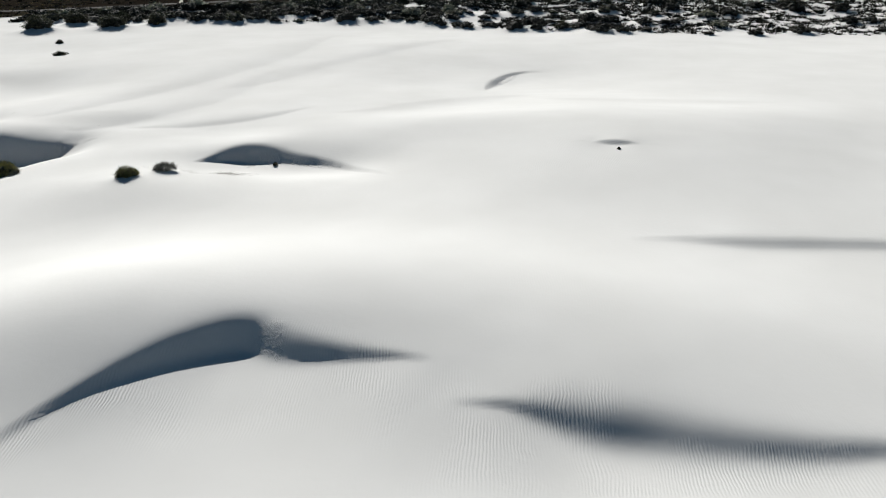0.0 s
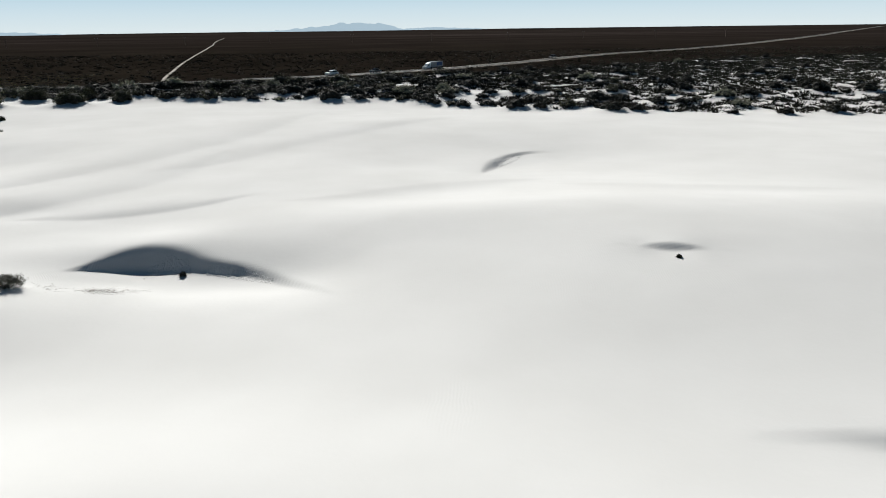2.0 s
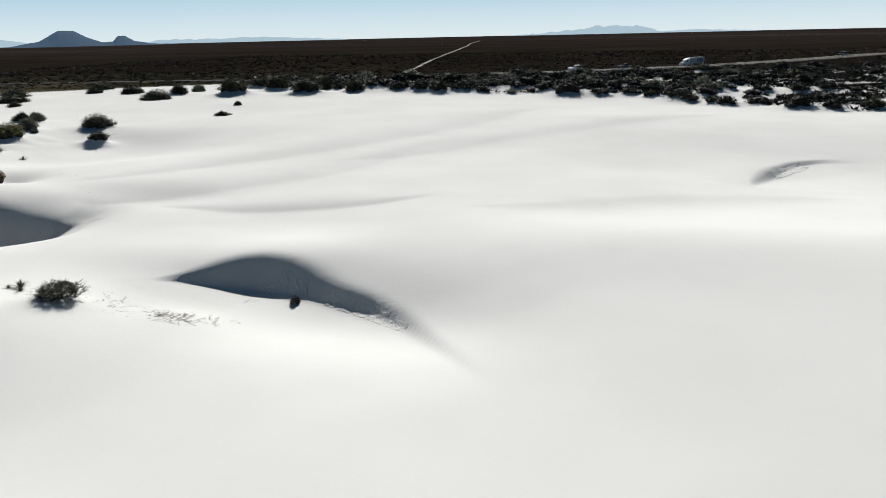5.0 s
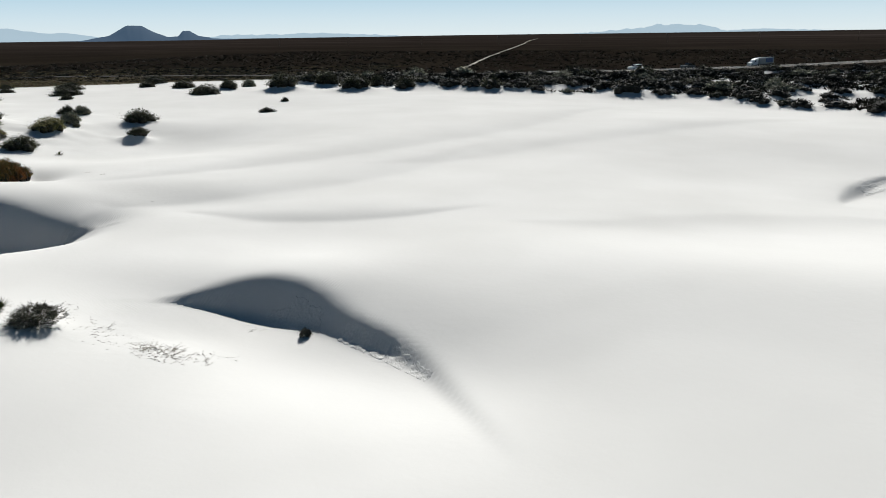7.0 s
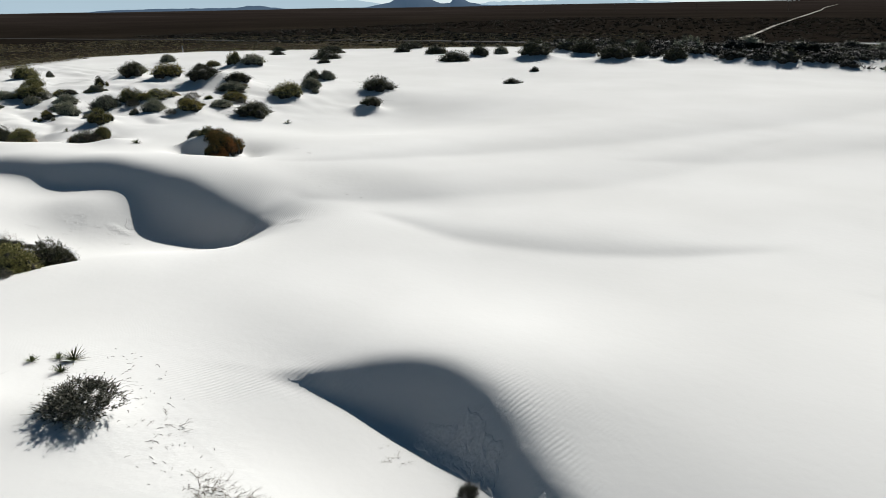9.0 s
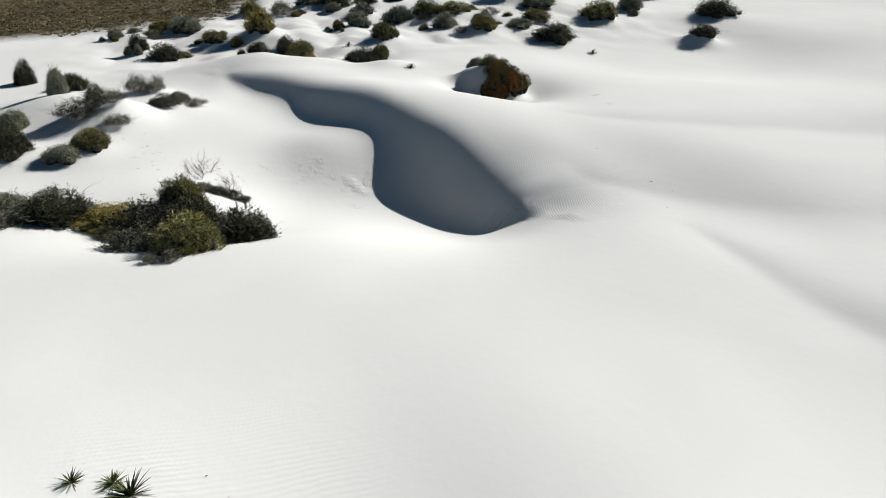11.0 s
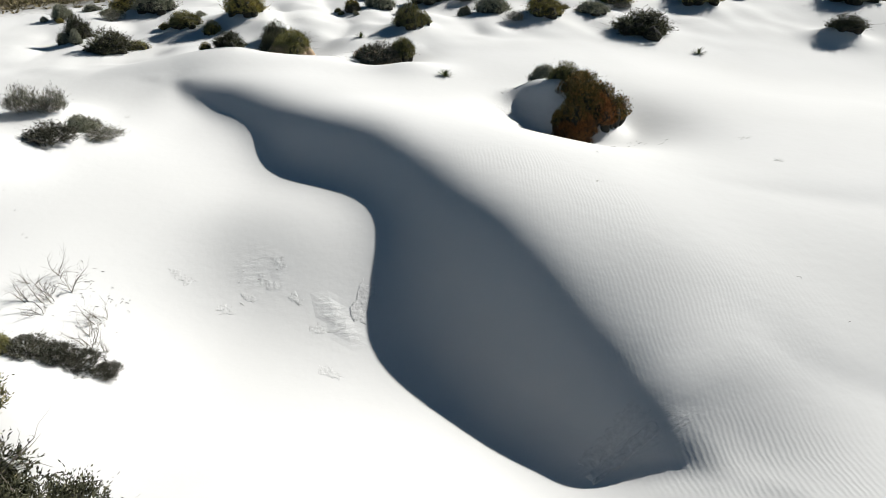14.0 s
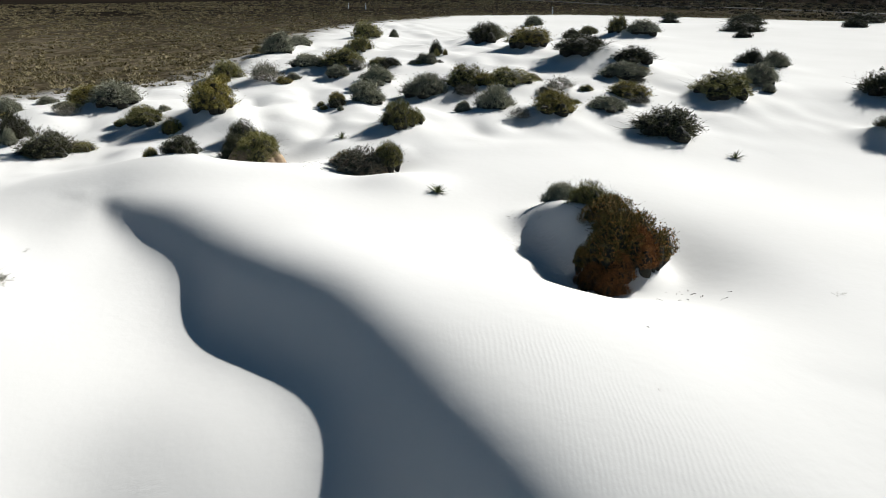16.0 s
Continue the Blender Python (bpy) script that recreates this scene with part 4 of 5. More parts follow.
root_mound(-73.6, 73.1, 2.2, 1.15, 3, 80)
root_mound(-71.0, 77.8, 2.1, 0.9, 8, 60)
for x, y, w, h, kind, lift in ((-73.7, 73.2, 2.5, 1.5, "g", 0.65), (-75.4, 72.4, 2.2, 1.5, "d", 0.3), (-71.0, 77.6, 2.6, 1.2, "k", 0.4), (-70.9, 78.8, 1.7, 1.3, "g", 0.5), (-72.5, 77.2, 1.6, 0.9, "r", 0.1)):
    plant(x, y, w, h, kind, "near", group="bushes on the soil mounds", lift=lift)
for x, y, w, h, kind in ((-71.5, 76.9, 1.2, 1.3, "u"), (-70.8, 77.3, 0.9, 1.0, "u"), (-72.8, 79.0, 1.0, 1.1, "u"), (-76.0, 77.6, 0.7, 0.6, "u")):
    plant(x, y, w, h, kind, "near", group="yuccas on the drifts")

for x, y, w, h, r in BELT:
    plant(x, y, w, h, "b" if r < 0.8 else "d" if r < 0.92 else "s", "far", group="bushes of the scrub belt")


# low brush over the plain, too many to count
def brush(name, count, spread, size, seed, label, leaf, inside=False):
    gen = np.random.default_rng(seed)
    x, y = spread(gen, count)
    keep = (outside(x, y) > gen.uniform(-3, 5, len(x))) | inside
    x, y = x[keep], y[keep]
    z = on_ground(x, y)
    n, per = len(x), 14
    s = gen.uniform(*size, n)
    verts = np.zeros((n, per, 3, 3))
    for k in range(per):
        a, r = gen.uniform(0, 6.283, n), gen.uniform(0, 0.6, n) * s
        foot = np.stack([x + np.cos(a) * r, y + np.sin(a) * r, z - 0.02], 1)
        turn = gen.uniform(0, 6.283, n)
        side = np.stack([np.cos(turn), np.sin(turn), 0 * turn], 1) * (s * gen.uniform(0.05, 0.14, n))[:, None]
        tip = foot + np.stack([np.cos(a) * s * 0.3, np.sin(a) * s * 0.3, s * gen.uniform(0.2, 0.42, n)], 1)
        verts[:, k, 0], verts[:, k, 1], verts[:, k, 2] = foot - side, foot + side, tip
    me = mesh_from(name, verts.reshape(-1, 3), np.arange(n * per * 3).reshape(-1, 3))
    ob = part(name, me, LEAF[leaf])
    return tagged(ob, label, "brush", kind="stuff")


def west_plain(gen, count):
    d, a = gen.uniform(0, 1, count) ** 0.8 * 220, gen.uniform(radians(100), radians(262), count)
    x, y = -90 + d * np.cos(a), 85 + d * np.sin(a)
    keep = lattice(x / 2.2, y / 1.7, 51) + 0.8 * lattice(x / 9, y / 7, 52) > gen.uniform(-0.9, 0.5, count)
    return x[keep], y[keep]


def north_plain(gen, count):
    return gen.uniform(-330, 330, count), 190 + 330 * gen.uniform(0, 1, count) ** 1.3




def belt_floor(gen, count):
    x = gen.uniform(-112, 230, count)
    lo, hi = np.interp(x, *BELT_SOUTH), np.interp(x, *BELT_NORTH)
    y = lo + 2 + (hi - lo) * gen.uniform(0, 1, count) ** 0.9
    keep = lattice(x / 9, y / 6, 31) + 0.7 * lattice(x / 3, y / 3, 32) + 0.7 * (y - lo) / (hi - lo) + 0.5 * np.clip((x - 20) / 60, 0, 1) > 0.0
    return x[keep], y[keep]


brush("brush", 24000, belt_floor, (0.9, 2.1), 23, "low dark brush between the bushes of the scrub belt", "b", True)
brush("brush", 80000, west_plain, (0.3, 0.8), 21, "low olive-brown desert brush covering the plain", "p")
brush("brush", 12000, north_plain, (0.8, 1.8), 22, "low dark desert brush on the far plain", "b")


# ---- dead twigs lying on the sand ----
def dead_brush(x, y, w, h, seed, count=12, rise=0.3):
    """Short curled twigs that stick out of the sand over a patch, sprig by sprig."""
    rng = random.Random(seed)
    base = tagged(new("dead_brush"), "mat of dry grey twigs half buried in sand", "dead brush", "dead brush on the sand")
    here = height_at(x, y)
    base.matrix_basis = pose(x, y, here - 0.01)
    for i in range(count):
        a, r = rng.uniform(0, 6.283), 0.5 * rng.random() ** 0.6
        px, py = w * r * math.cos(a), 0.62 * w * r * math.sin(a)
        ob = part("sprig", stems(rng, 3, 1.0, rise, 0.013 if rise < 1 else 0.01, 6, 2), DEAD, base)
        size = h * rng.uniform(0.8, 1.9)
        ob.matrix_basis = pose(px, py, height_at(x + px, y + py) - here, 0, 0, rng.uniform(0, 360)) @ Matrix.Diagonal((size, size, size * (0.55 if rise < 1 else 1), 1))


dead_brush(-20.2, 61.8, 2.0, 0.5, 1, 18)
dead_brush(-18.9, 62.4, 2.2, 0.45, 2, 20)
dead_brush(-50.6, 64.2, 2.4, 0.75, 4, 9, 1.6)
dead_brush(-49.4, 65.6, 1.8, 0.6, 5, 7, 1.6)
dead_brush(-19.1, 66.6, 0.9, 0.25, 6, 6)
dead_brush(-23.6, 62.2, 1.6, 0.3, 7, 8)


# ---- broken crust on the slip faces ----
def crust_sheet(base, name, corners, rise, grain, seed, tear=0.25, step=0.07):
    """A torn sheet of slumped sand over a four-sided patch: top left, top right, foot right, foot left; streaked down the slope."""
    tl, tr, fr, fl = (Vector(c) for c in corners)
    n = max(8, int(((tl - tr).length + (fl - fr).length) / 2 / step))
    m = max(6, int(((tl - fl).length + (tr - fr).length) / 2 / step))
    spots, lifts = [], []
    for j in range(m + 1):
        for i in range(n + 1):
            u, v = i / n, j / m
            a = tear * noise.noise(Vector((u * 5, v * 7, seed)))
            b = tear * noise.noise(Vector((u * 6, v * 4, seed + 9)))
            q = tl.lerp(tr, u).lerp(fl.lerp(fr, u), v) + Vector((a, b)) * 0.6
            streak = noise.noise(Vector((u * n * step * grain, v * 2.2, seed))) + 0.6 * noise.noise(Vector((u * n * step * grain * 2.3, v * 6, seed + 3)))
            lump = noise.noise(Vector((q.x * 4.5, q.y * 4.5, seed + 5))) + 0.6 * noise.noise(Vector((q.x * 11, q.y * 11, seed)))
            edge = min(i, n - i, j, m - j)
            spots.append(q)
            lifts.append(-0.03 if edge == 0 else rise * (0.75 + 0.55 * streak + 0.45 * lump) * min(1, edge / 2))
    heights = on_ground([q.x for q in spots], [q.y for q in spots])
    verts = [(q.x, q.y, h + max(d, -0.05)) for q, d, h in zip(spots, lifts, heights)]
    faces = [(j * (n + 1) + i, (j + 1) * (n + 1) + i, (j + 1) * (n + 1) + i + 1, j * (n + 1) + i + 1) for j in range(m) for i in range(n)]
    return part(name, mesh_from(name, verts, faces), CRUST_SAND, base)


def crust_thing(label):
    return tagged(new("sand_crust"), label, "sand crust", "sand crust on the slip faces")


slump = crust_thing("streaked sheet of slumped sand crust down a slip face")
crust_sheet(slump, "sheet", ((-18.3, 68.7), (-16.55, 68.05), (-15.85, 66.85), (-18.2, 67.2)), 0.034, 5.0, 2)
crust_sheet(slump, "sheet", ((-19.4, 68.0), (-18.2, 68.2), (-17.9, 67.1), (-19.2, 67.25)), 0.03, 4.0, 7)
slabs = crust_thing("cracked slabs of pale sand crust side by side")
for k, (a, b, c, d) in enumerate((((-14.85, 67.5), (-14.08, 67.3), (-14.2, 66.35), (-15.0, 66.6)), ((-14.02, 67.27), (-13.12, 66.98), (-13.25, 66.05), (-14.15, 66.3)), ((-13.06, 66.95), (-12.22, 66.62), (-12.3, 65.75), (-13.2, 66.0)),
                                  ((-12.16, 66.6), (-11.02, 66.0), (-11.2, 65.2), (-12.25, 65.7)), ((-10.96, 65.95), (-9.7, 65.05), (-9.9, 64.6), (-11.1, 65.15)))):
    crust_sheet(slabs, "slab", (a, b, c, d), 0.034 - 0.004 * k, 3.0, 20 + k, 0.12)
ridge = crust_thing("rough strip of broken sand crust ending a hollow")
crust_sheet(ridge, "slab", ((-42.45, 76.45), (-42.12, 76.5), (-42.0, 74.95), (-42.35, 74.9)), 0.04, 6.0, 31, 0.15, 0.06)
crust_sheet(ridge, "crumb", ((-43.1, 76.3), (-42.5, 76.5), (-42.4, 74.95), (-42.8, 75.0)), 0.02, 5.0, 34, 0.4, 0.06)
scarp = crust_thing("torn scarp of sand crust at the lip of a hollow")
crust_sheet(scarp, "slab", ((-50.4, 72.1), (-49.9, 72.5), (-48.9, 71.8), (-49.3, 71.4)), 0.014, 5.0, 41, 0.4, 0.06)
flakes = crust_thing("thin flakes of broken crust on a bank of sand")
for k, (x, y, w, d) in enumerate(((-51.8, 67.2, 0.9, 0.2), (-51.0, 69.4, 0.8, 0.3), (-50.6, 68.9, 0.5, 0.2), (-49.0, 70.5, 0.5, 0.3), (-47.4, 70.6, 0.6, 0.12), (-50.2, 70.1, 0.4, 0.25), (-51.6, 69.9, 0.6, 0.2), (-50.3, 68.3, 0.3, 0.15))):
    crust_sheet(flakes, "flake", ((x - w * 0.4, y + d - w * 0.3), (x + w * 0.4, y + d + w * 0.3), (x + w * 0.4, y + w * 0.3), (x - w * 0.4, y - w * 0.3)), 0.009, 4.0, 50 + k, 0.5, 0.05)
step_crust = crust_thing("wrinkled slump of sand below the brink of a dune")
crust_sheet(step_crust, "sheet", ((-9.6, 31.0), (-8.3, 30.5), (-7.9, 28.9), (-9.1, 29.3)), 0.012, 3.0, 61, 0.5, 0.09)
far_crust = crust_thing("streaked sand face inside a small far hollow")
crust_sheet(far_crust, "sheet", ((8.2, 110.8), (11.4, 117.0), (12.6, 115.6), (9.0, 109.2)), 0.06, 1.6, 71, 0.3, 0.22)


def litter(seed, spots):
    """Scraps of dry twig on the sand, too many to count."""
    rng = random.Random(seed)
    verts, faces = [], []
    for cx, cy, a, b, count in spots:
        for _ in range(count):
            t, q = rng.uniform(0, 6.283), rng.random() ** 0.7
            x, y, way = cx + a * q * math.cos(t), cy + b * q * math.sin(t), rng.uniform(0, 6.283)
            size, thick = rng.uniform(0.04, 0.15), rng.uniform(0.003, 0.007)
            pts = []
            for k in range(4):
                pts.append((x, y, 0.004 + (0.03 * rng.random() if k in (1, 2) else 0)))
                way += rng.gauss(0, 0.6)
                x, y = x + math.cos(way) * size / 3, y + math.sin(way) * size / 3
            hs = on_ground([v[0] for v in pts], [v[1] for v in pts])
            start = len(verts)
            for (px, py, pz), h in zip(pts, hs):
                sx, sy = -math.sin(way) * thick, math.cos(way) * thick
                verts += [(px - sx, py - sy, h + pz), (px + sx, py + sy, h + pz), (px, py, h + pz + thick * 1.6)]
            for k in range(3):
                for j in range(3):
                    f, g = start + 3 * k + j, start + 3 * k + (j + 1) % 3
                    faces.append((f, g, g + 3, f + 3))
    ob = part("twig_litter", mesh_from("twig_litter", verts, faces), WOOD)
    tagged(ob, "scraps of dry dark twig scattered on white sand", "twigs", kind="stuff")


litter(5, [(-23.0, 61.9, 2.6, 1.3, 55), (-19.6, 61.8, 1.5, 0.8, 120), (-17.9, 63.4, 0.8, 0.4, 14), (-26.6, 63.0, 2.4, 0.7, 30), (-50.4, 65.2, 2.4, 1.0, 60), (-54, 62, 3, 1.5, 25),
           (-51.5, 69.2, 1.6, 0.8, 6), (-72.0, 75.0, 1.6, 2.2, 70), (-57.0, 81.8, 1.8, 0.6, 30), (-61.8, 81.6, 1.2, 0.8, 24), (-55.8, 84.4, 1.0, 1.2, 16), (-46, 82, 9, 3, 6)])
for x, y, w in ((-53.4, 87.1, 0.5), (-64.9, 65.2, 0.35), (-50.1, 79.2, 0.15), (-51.0, 86.4, 0.35), (-40.3, 84.4, 0.16), (19.2, 59.1, 0.2)):
    dead_brush(x, y, w, 0.6 * w, int(x * 10) % 97, 3)


# ---- vehicles on the highway ----
def wheel(name, parent, x, y, r, width):
    bm = bmesh.new()
    rod(bm, (x - width / 2, y, r), (x + width / 2, y, r), r, sides=20)
    w = part(name, bm, RUBBER, parent)
    bm = bmesh.new()
    rod(bm, (x - width / 2 - 0.01, y, r), (x + width / 2 + 0.01, y, r), r * 0.55, sides=14)
    part("rim", bm, STEEL, w, "steel rim")


def lorry():
    """A lorry with a bonnet, a sleeper cab and a long box trailer; it heads towards -y."""
    base = tagged(new("lorry"), "white lorry with a long box trailer on the highway", "lorry")
    bm = bmesh.new()
    prism(bm, [(-7.6, 0.55), (-7.65, 1.3), (-7.4, 1.75), (-5.75, 1.95), (-5.2, 2.85), (-4.6, 3.3), (-2.6, 3.75), (-2.5, 0.6)], -1.15, 1.15)
    bmesh.ops.bevel(bm, geom=[e for e in bm.edges], offset=0.07, segments=2, affect="EDGES")
    cab = part("cab", bm, WHITE_PAINT, base)
    bm = bmesh.new()
    prism(bm, [(-5.7, 2.02), (-5.24, 2.78), (-5.2, 2.76), (-5.66, 2.0)], -1.0, 1.0)
    part("windscreen", bm, GLASS, cab)
    for x in (-1.16, 1.13):
        bm = bmesh.new()
        prism(bm, [(-5.2, 1.95), (-4.9, 2.7), (-4.1, 2.7), (-4.1, 1.95)], x, x + 0.03)
        part("side_window", bm, GLASS, cab)
    for x in (-0.9, 0.65):
        bm = bmesh.new()
        box(bm, (x, -7.68, 0.95), (x + 0.25, -7.6, 1.15))
        part("headlight", bm, GLASS, cab)
    bm = bmesh.new()
    box(bm, (-0.55, -7.7, 0.8), (0.55, -7.62, 1.65))
    part("grille", bm, STEEL, cab)
    bm = bmesh.new()
    box(bm, (-1.2, -7.8, 0.4), (1.2, -7.6, 0.72), 0.05)
    part("bumper", bm, STEEL, cab)
    bm = bmesh.new()
    box(bm, (-1.28, -1.9, 1.15), (1.28, 8.2, 4.0), 0.05)
    trailer = part("trailer", bm, GREY_PAINT, base, "grey box trailer with a dark painted sign")
    for x in (-1.3, 1.281):
        bm = bmesh.new()
        box(bm, (x, 2.4, 1.7), (x + 0.02, 7.4, 3.6))
        part("sign_panel", bm, BLUE_PAINT, trailer, "dark blue panel")
    bm = bmesh.new()
    box(bm, (-0.5, -6.5, 0.55), (0.5, 8.0, 0.95))
    box(bm, (-1.1, -4.2, 0.4), (1.1, -3.0, 0.95), 0.08)
    part("chassis", bm, DARK_PAINT, base)
    for x in (-1.05, 1.05):
        bm = bmesh.new()
        rod(bm, (x, -2.45, 0.9), (x, -2.45, 4.1), 0.08)
        part("exhaust", bm, STEEL, cab)
        for y in (-6.6, -2.9, -1.6, 5.8, 7.1):
            wheel("wheel", base, x, y, 0.52, 0.32)
    return base


def car(name, paint, label, pickup):
    base = tagged(new(name), label, "car")
    bm = bmesh.new()
    prism(bm, [(-2.4, 0.35), (-2.45, 0.8), (-2.2, 0.98), (2.4, 1.02), (2.45, 0.4)], -0.92, 0.92)
    bmesh.ops.bevel(bm, geom=list(bm.edges), offset=0.08, segments=2, affect="EDGES")
    body = part("body", bm, paint, base)
    bm = bmesh.new()
    end = 0.7 if pickup else 1.9
    prism(bm, [(-1.35, 0.98), (-0.65, 1.62), (end - 0.35, 1.66), (end, 0.98)], -0.8, 0.8)
    bmesh.ops.bevel(bm, geom=list(bm.edges), offset=0.05, segments=2, affect="EDGES")
    part("cabin", bm, paint, base)
    for x in (-0.815, 0.795):
        bm = bmesh.new()
        prism(bm, [(-1.05, 1.06), (-0.6, 1.5), (end - 0.45, 1.54), (end - 0.2, 1.06)], x, x + 0.02)
        part("side_window", bm, GLASS, base)
    bm = bmesh.new()
    prism(bm, [(-1.33, 1.03), (-0.7, 1.59), (-0.66, 1.57), (-1.29, 1.01)], -0.7, 0.7)
    part("windscreen", bm, GLASS, base)
    for x in (-0.85, 0.85):
        for y in (-1.5, 1.5):
            wheel("wheel", base, x, y, 0.34, 0.22)
    return base


def road_pose(x, y, dx, dy):
    """A pose on the highway, heading along (dx, dy)."""
    return pose(x, y, height_at(x, y) + 0.36, 0, 0, math.degrees(math.atan2(dy, dx)) + 90)


lorry().matrix_basis = road_pose(-1.5, 305.5, -0.63, -0.78) @ Matrix.Diagonal((0.68, 0.68, 0.68, 1))
car("pickup", DARK_PAINT, "dark pickup truck driving on the highway", True).matrix_basis = road_pose(-21.5, 277.5, 0.63, 0.78)
car("car", WHITE_PAINT, "small white car driving on the highway", False).matrix_basis = road_pose(-35.5, 267.5, -0.63, -0.78)
car("car", DARK_PAINT, "dark car far along the highway", False).matrix_basis = road_pose(57, 379, -0.63, -0.78)


# ---- poles and posts ----
def pole(x, y, tall):
    base = tagged(new("utility_pole"), "tall wooden utility pole on the plain", "pole", "poles along the plain")
    bm = bmesh.new()
    rod(bm, (0, 0, -0.3), (0, 0, tall), 0.15, 0.1)
    part("post", bm, POLE_WOOD, base)
    bm = bmesh.new()
    box(bm, (-1.6, -0.08, tall - 1.2), (1.6, 0.08, tall - 0.95))
    part("crossarm", bm, POLE_WOOD, base)
    for px in (-1.4, 0, 1.4):
        bm = bmesh.new()
        rod(bm, (px, 0, tall - 0.95), (px, 0, tall - 0.6), 0.09, 0.06)
        part("insulator", bm, WHITE_PAINT, base)
    base.matrix_basis = pose(x, y, height_at(x, y), 0, 0, 10)


for i in range(11):
    pole(-560 + 92 * i, 800 + 14 * i, 9)


def marker_post(x, y, tall):
    base = tagged(new("marker_post"), "white roadside marker post with a dark band", "post", "marker posts by the road")
    bm = bmesh.new()
    box(bm, (-0.12, -0.08, -0.2), (0.12, 0.08, tall), 0.03)
    post = part("post", bm, WHITE_PAINT, base)
    bm = bmesh.new()
    box(bm, (-0.126, -0.086, tall * 0.72), (0.126, 0.086, tall * 0.86))
    part("band", bm, DARK_PAINT, post, "dark band")
    base.matrix_basis = pose(x, y, height_at(x, y), 0, 0, 70)


for x, y in ((-235, 107.5), (-232, 111.5), (-190, 145)):
    marker_post(x, y, 1.5)


# ---- hills on the horizon ----
def range_mesh(name, bearing0, bearing1, far, tops, material, label, rough, seed):
    """A range of hills seen far off: heights along its length, with slopes before and behind."""
    n, rows = 120, 7
    u = np.linspace(0, 1, n)
    ang = np.radians(bearing0 + (bearing1 - bearing0) * u)
    high = np.interp(u, [t[0] for t in tops], [t[1] for t in tops]) + rough * lattice(u * 38, u * 0, seed) + rough * 0.5 * lattice(u * 90, u * 0, seed + 1)
    high = np.maximum(high, -4) * np.clip(np.minimum(u, 1 - u) * 30, 0, 1)
    verts, faces = [], []
    for j in range(rows):
        v = j / (rows - 1)
        lift = (1 - abs(2 * v - 1)) ** 0.8
        reach = far + (v - 0.5) * far * 0.14
        for i in range(n):
            wob = 1 + 0.12 * float(lattice(np.array(u[i] * 30.0), np.array(v * 6.0), seed + 4))
            verts.append((CENTRE[0] + reach * math.cos(ang[i]), CENTRE[1] + reach * math.sin(ang[i]), -3 + max(high[i] + 3, 0) * lift * (wob if 0 < v < 1 and v != 0.5 else 1)))
    for j in range(rows - 1):
        for i in range(n - 1):
            a = j * n + i
            faces.append((a, a + 1, a + n + 1, a + n))
    ob = part(name, mesh_from(name, verts, faces, True), material)
    return tagged(ob, label, "hills", kind="structure")


CENTRE = (-3, 50)


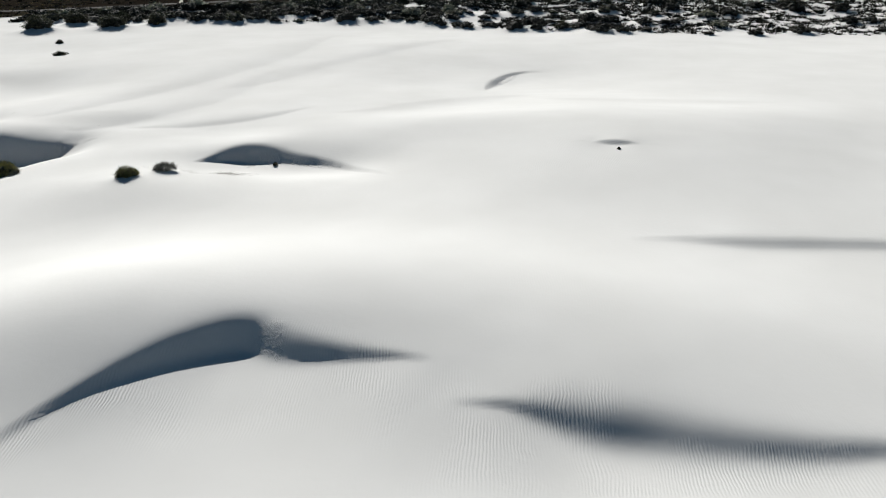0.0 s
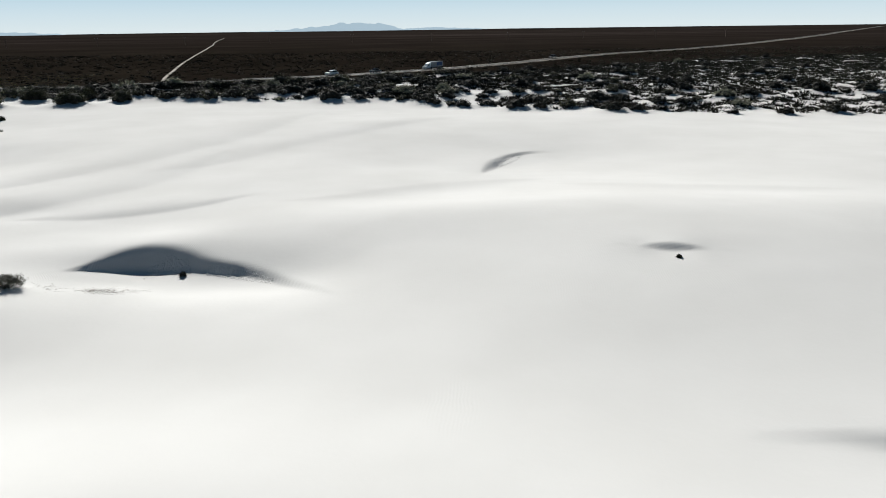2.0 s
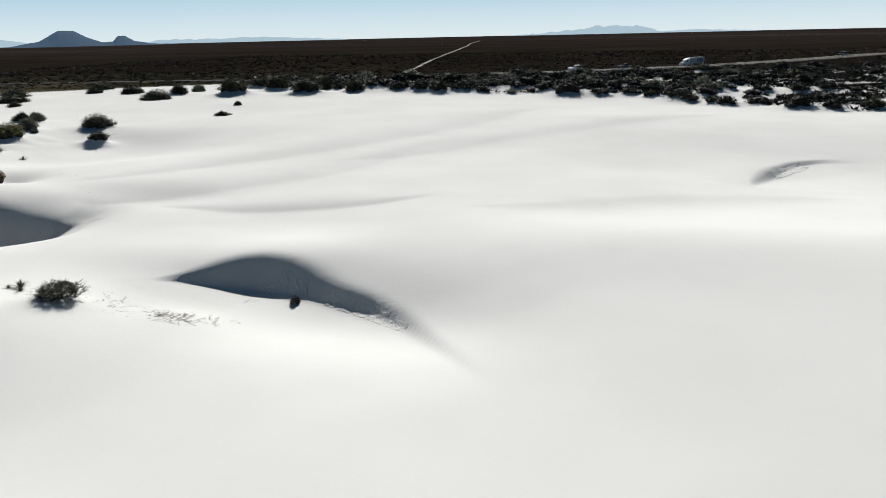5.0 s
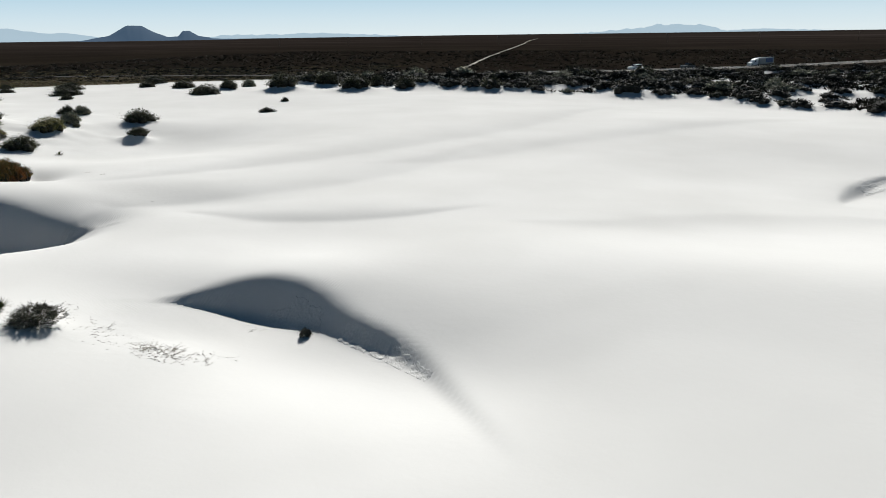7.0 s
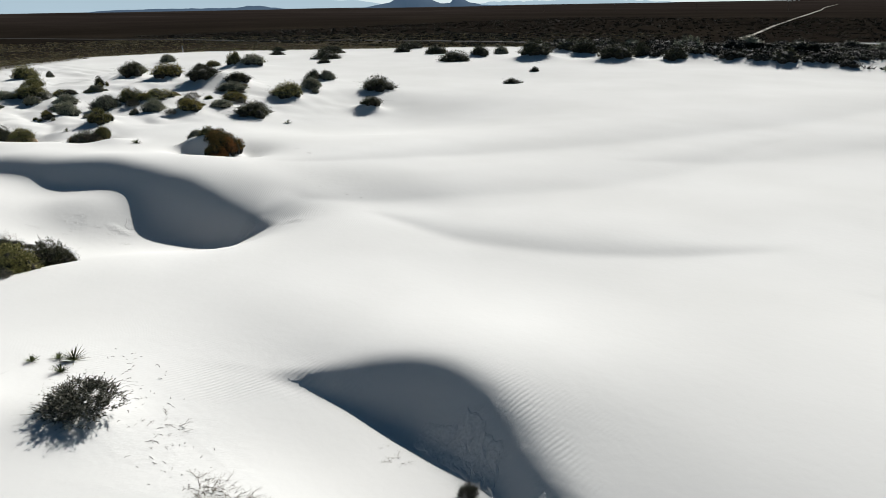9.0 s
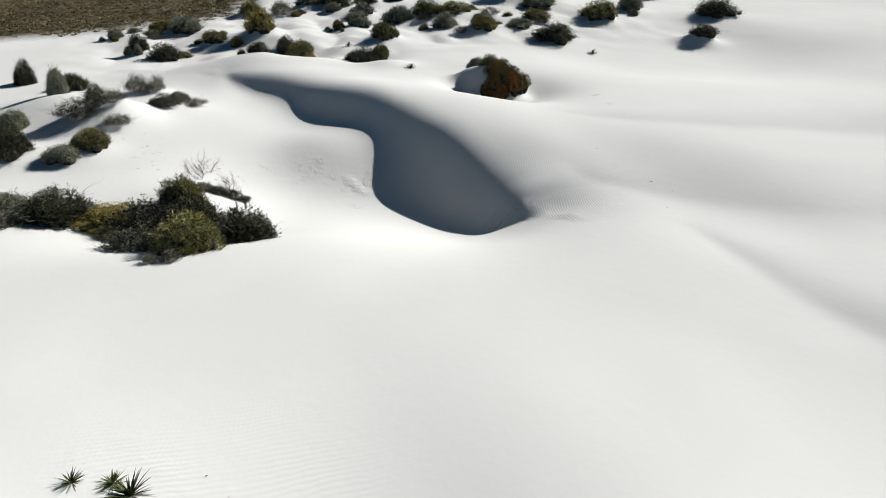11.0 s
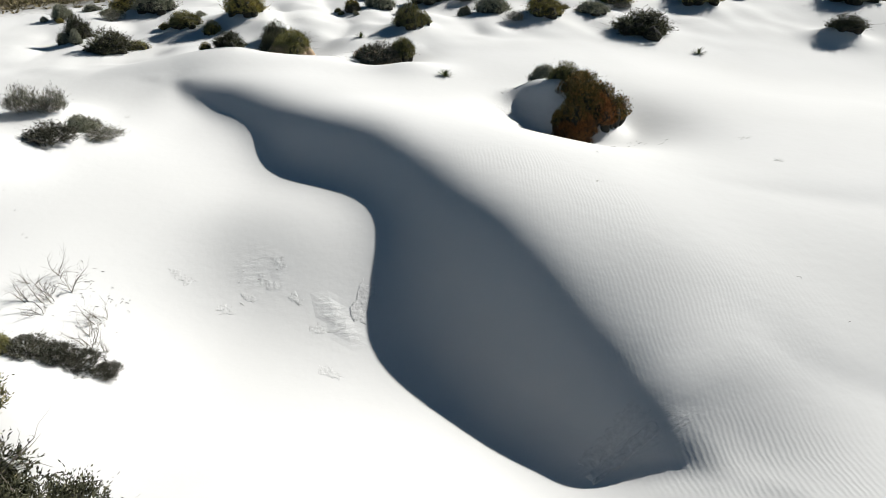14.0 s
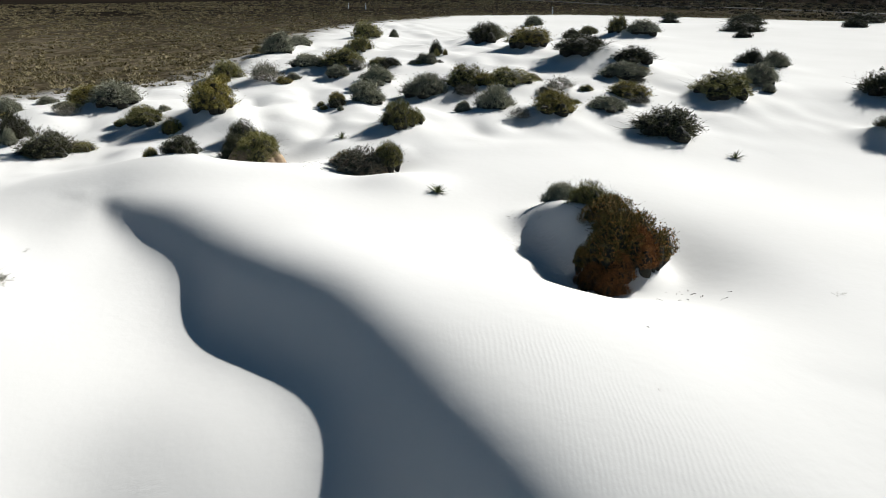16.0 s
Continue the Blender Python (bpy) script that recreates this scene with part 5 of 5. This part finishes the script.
def haze_material():
    """A glow painted as bright hazy air low over the horizon, thinning out upwards into the open sky."""
    m, n, l, b = nodes("horizon_haze_glow")
    where, split = n.new("ShaderNodeTexCoord"), n.new("ShaderNodeSeparateXYZ")
    l.new(where.outputs["Object"], split.inputs[0])
    high = math_node(n, l, "MULTIPLY", split.outputs["Z"], 1 / 600)
    tone = ramp_node(n, [(0.0, (0.44, 0.495, 0.51)), (0.18, (0.38, 0.46, 0.5)), (0.45, (0.27, 0.39, 0.47))])
    l.new(high, tone.inputs["Fac"])
    glow, clear, both = n.new("ShaderNodeEmission"), n.new("ShaderNodeBsdfTransparent"), n.new("ShaderNodeMixShader")
    l.new(tone.outputs["Color"], glow.inputs["Color"])
    thin = ramp_node(n, [(0.55, (0, 0, 0)), (1.0, (1, 1, 1))])
    l.new(high, thin.inputs["Fac"])
    l.new(thin.outputs["Color"], both.inputs[0])
    l.new(glow.outputs[0], both.inputs[1])
    l.new(clear.outputs[0], both.inputs[2])
    l.new(both.outputs[0], n["Material Output"].inputs["Surface"])
    n.remove(b)
    return m


# added glowing ring that stands in for the bright haze low in the sky
ring = [(CENTRE[0] + 4650 * math.cos(6.2832 * i / 96), CENTRE[1] + 4650 * math.sin(6.2832 * i / 96)) for i in range(96)]
rows = (-60, 0, 60, 150, 300, 450, 600)
haze = part("backdrop_haze", mesh_from("haze", [(x, y, z) for z in rows for x, y in ring], [(j * 96 + i, j * 96 + (i + 1) % 96, (j + 1) * 96 + (i + 1) % 96, (j + 1) * 96 + i) for j in range(len(rows) - 1) for i in range(96)], True), haze_material())
tagged(haze, "glowing backdrop band painted as pale blue hazy sky low over the horizon", "sky", kind="structure")
range_mesh("backdrop_mesa", 141.5, 129.5, 3300, [(0, 0), (0.1, 2), (0.25, 20), (0.32, 46), (0.36, 60), (0.44, 60), (0.5, 34), (0.58, 14), (0.64, 15), (0.67, 36), (0.71, 37), (0.76, 16), (0.86, 4), (1, 0)], NEAR_HAZE, "two flat-topped hills on the horizon, painted dark haze blue", 1.2, 5)
range_mesh("backdrop_low_hills", 160, 146, 3600, [(0, 2), (0.15, 8), (0.4, 10), (0.6, 9), (0.74, 10), (0.78, 18), (0.85, 16), (0.9, 8), (1, 0)], NEAR_HAZE, "low hills on the horizon, painted dark haze blue", 1.0, 9)
range_mesh("backdrop_west_range", 190, 138, 4300, [(0, 60), (0.3, 80), (0.55, 95), (0.62, 85), (0.75, 70), (0.87, 60), (1, 12)], FAR_HAZE, "long mountain range far away, painted pale haze blue", 7, 11)
range_mesh("backdrop_middle_range", 134, 117, 4350, [(0, 0), (0.2, 18), (0.6, 24), (0.8, 14), (1, 0)], FAR_HAZE, "faint hills far away, painted pale haze blue", 4, 13)
range_mesh("backdrop_north_range", 104, 92.6, 4350, [(0, 0), (0.2, 12), (0.45, 26), (0.55, 44), (0.62, 40), (0.7, 44), (0.85, 36), (0.95, 10), (1, 0)], FAR_HAZE, "mountain range far beyond the plain, painted pale haze blue", 4, 15)
range_mesh("backdrop_east_range", 94, 86, 4400, [(0, 0), (0.2, 8), (0.4, 14), (0.7, 8), (1, 0)], FAR_HAZE, "faint hills far away, painted pale haze blue", 2, 17)
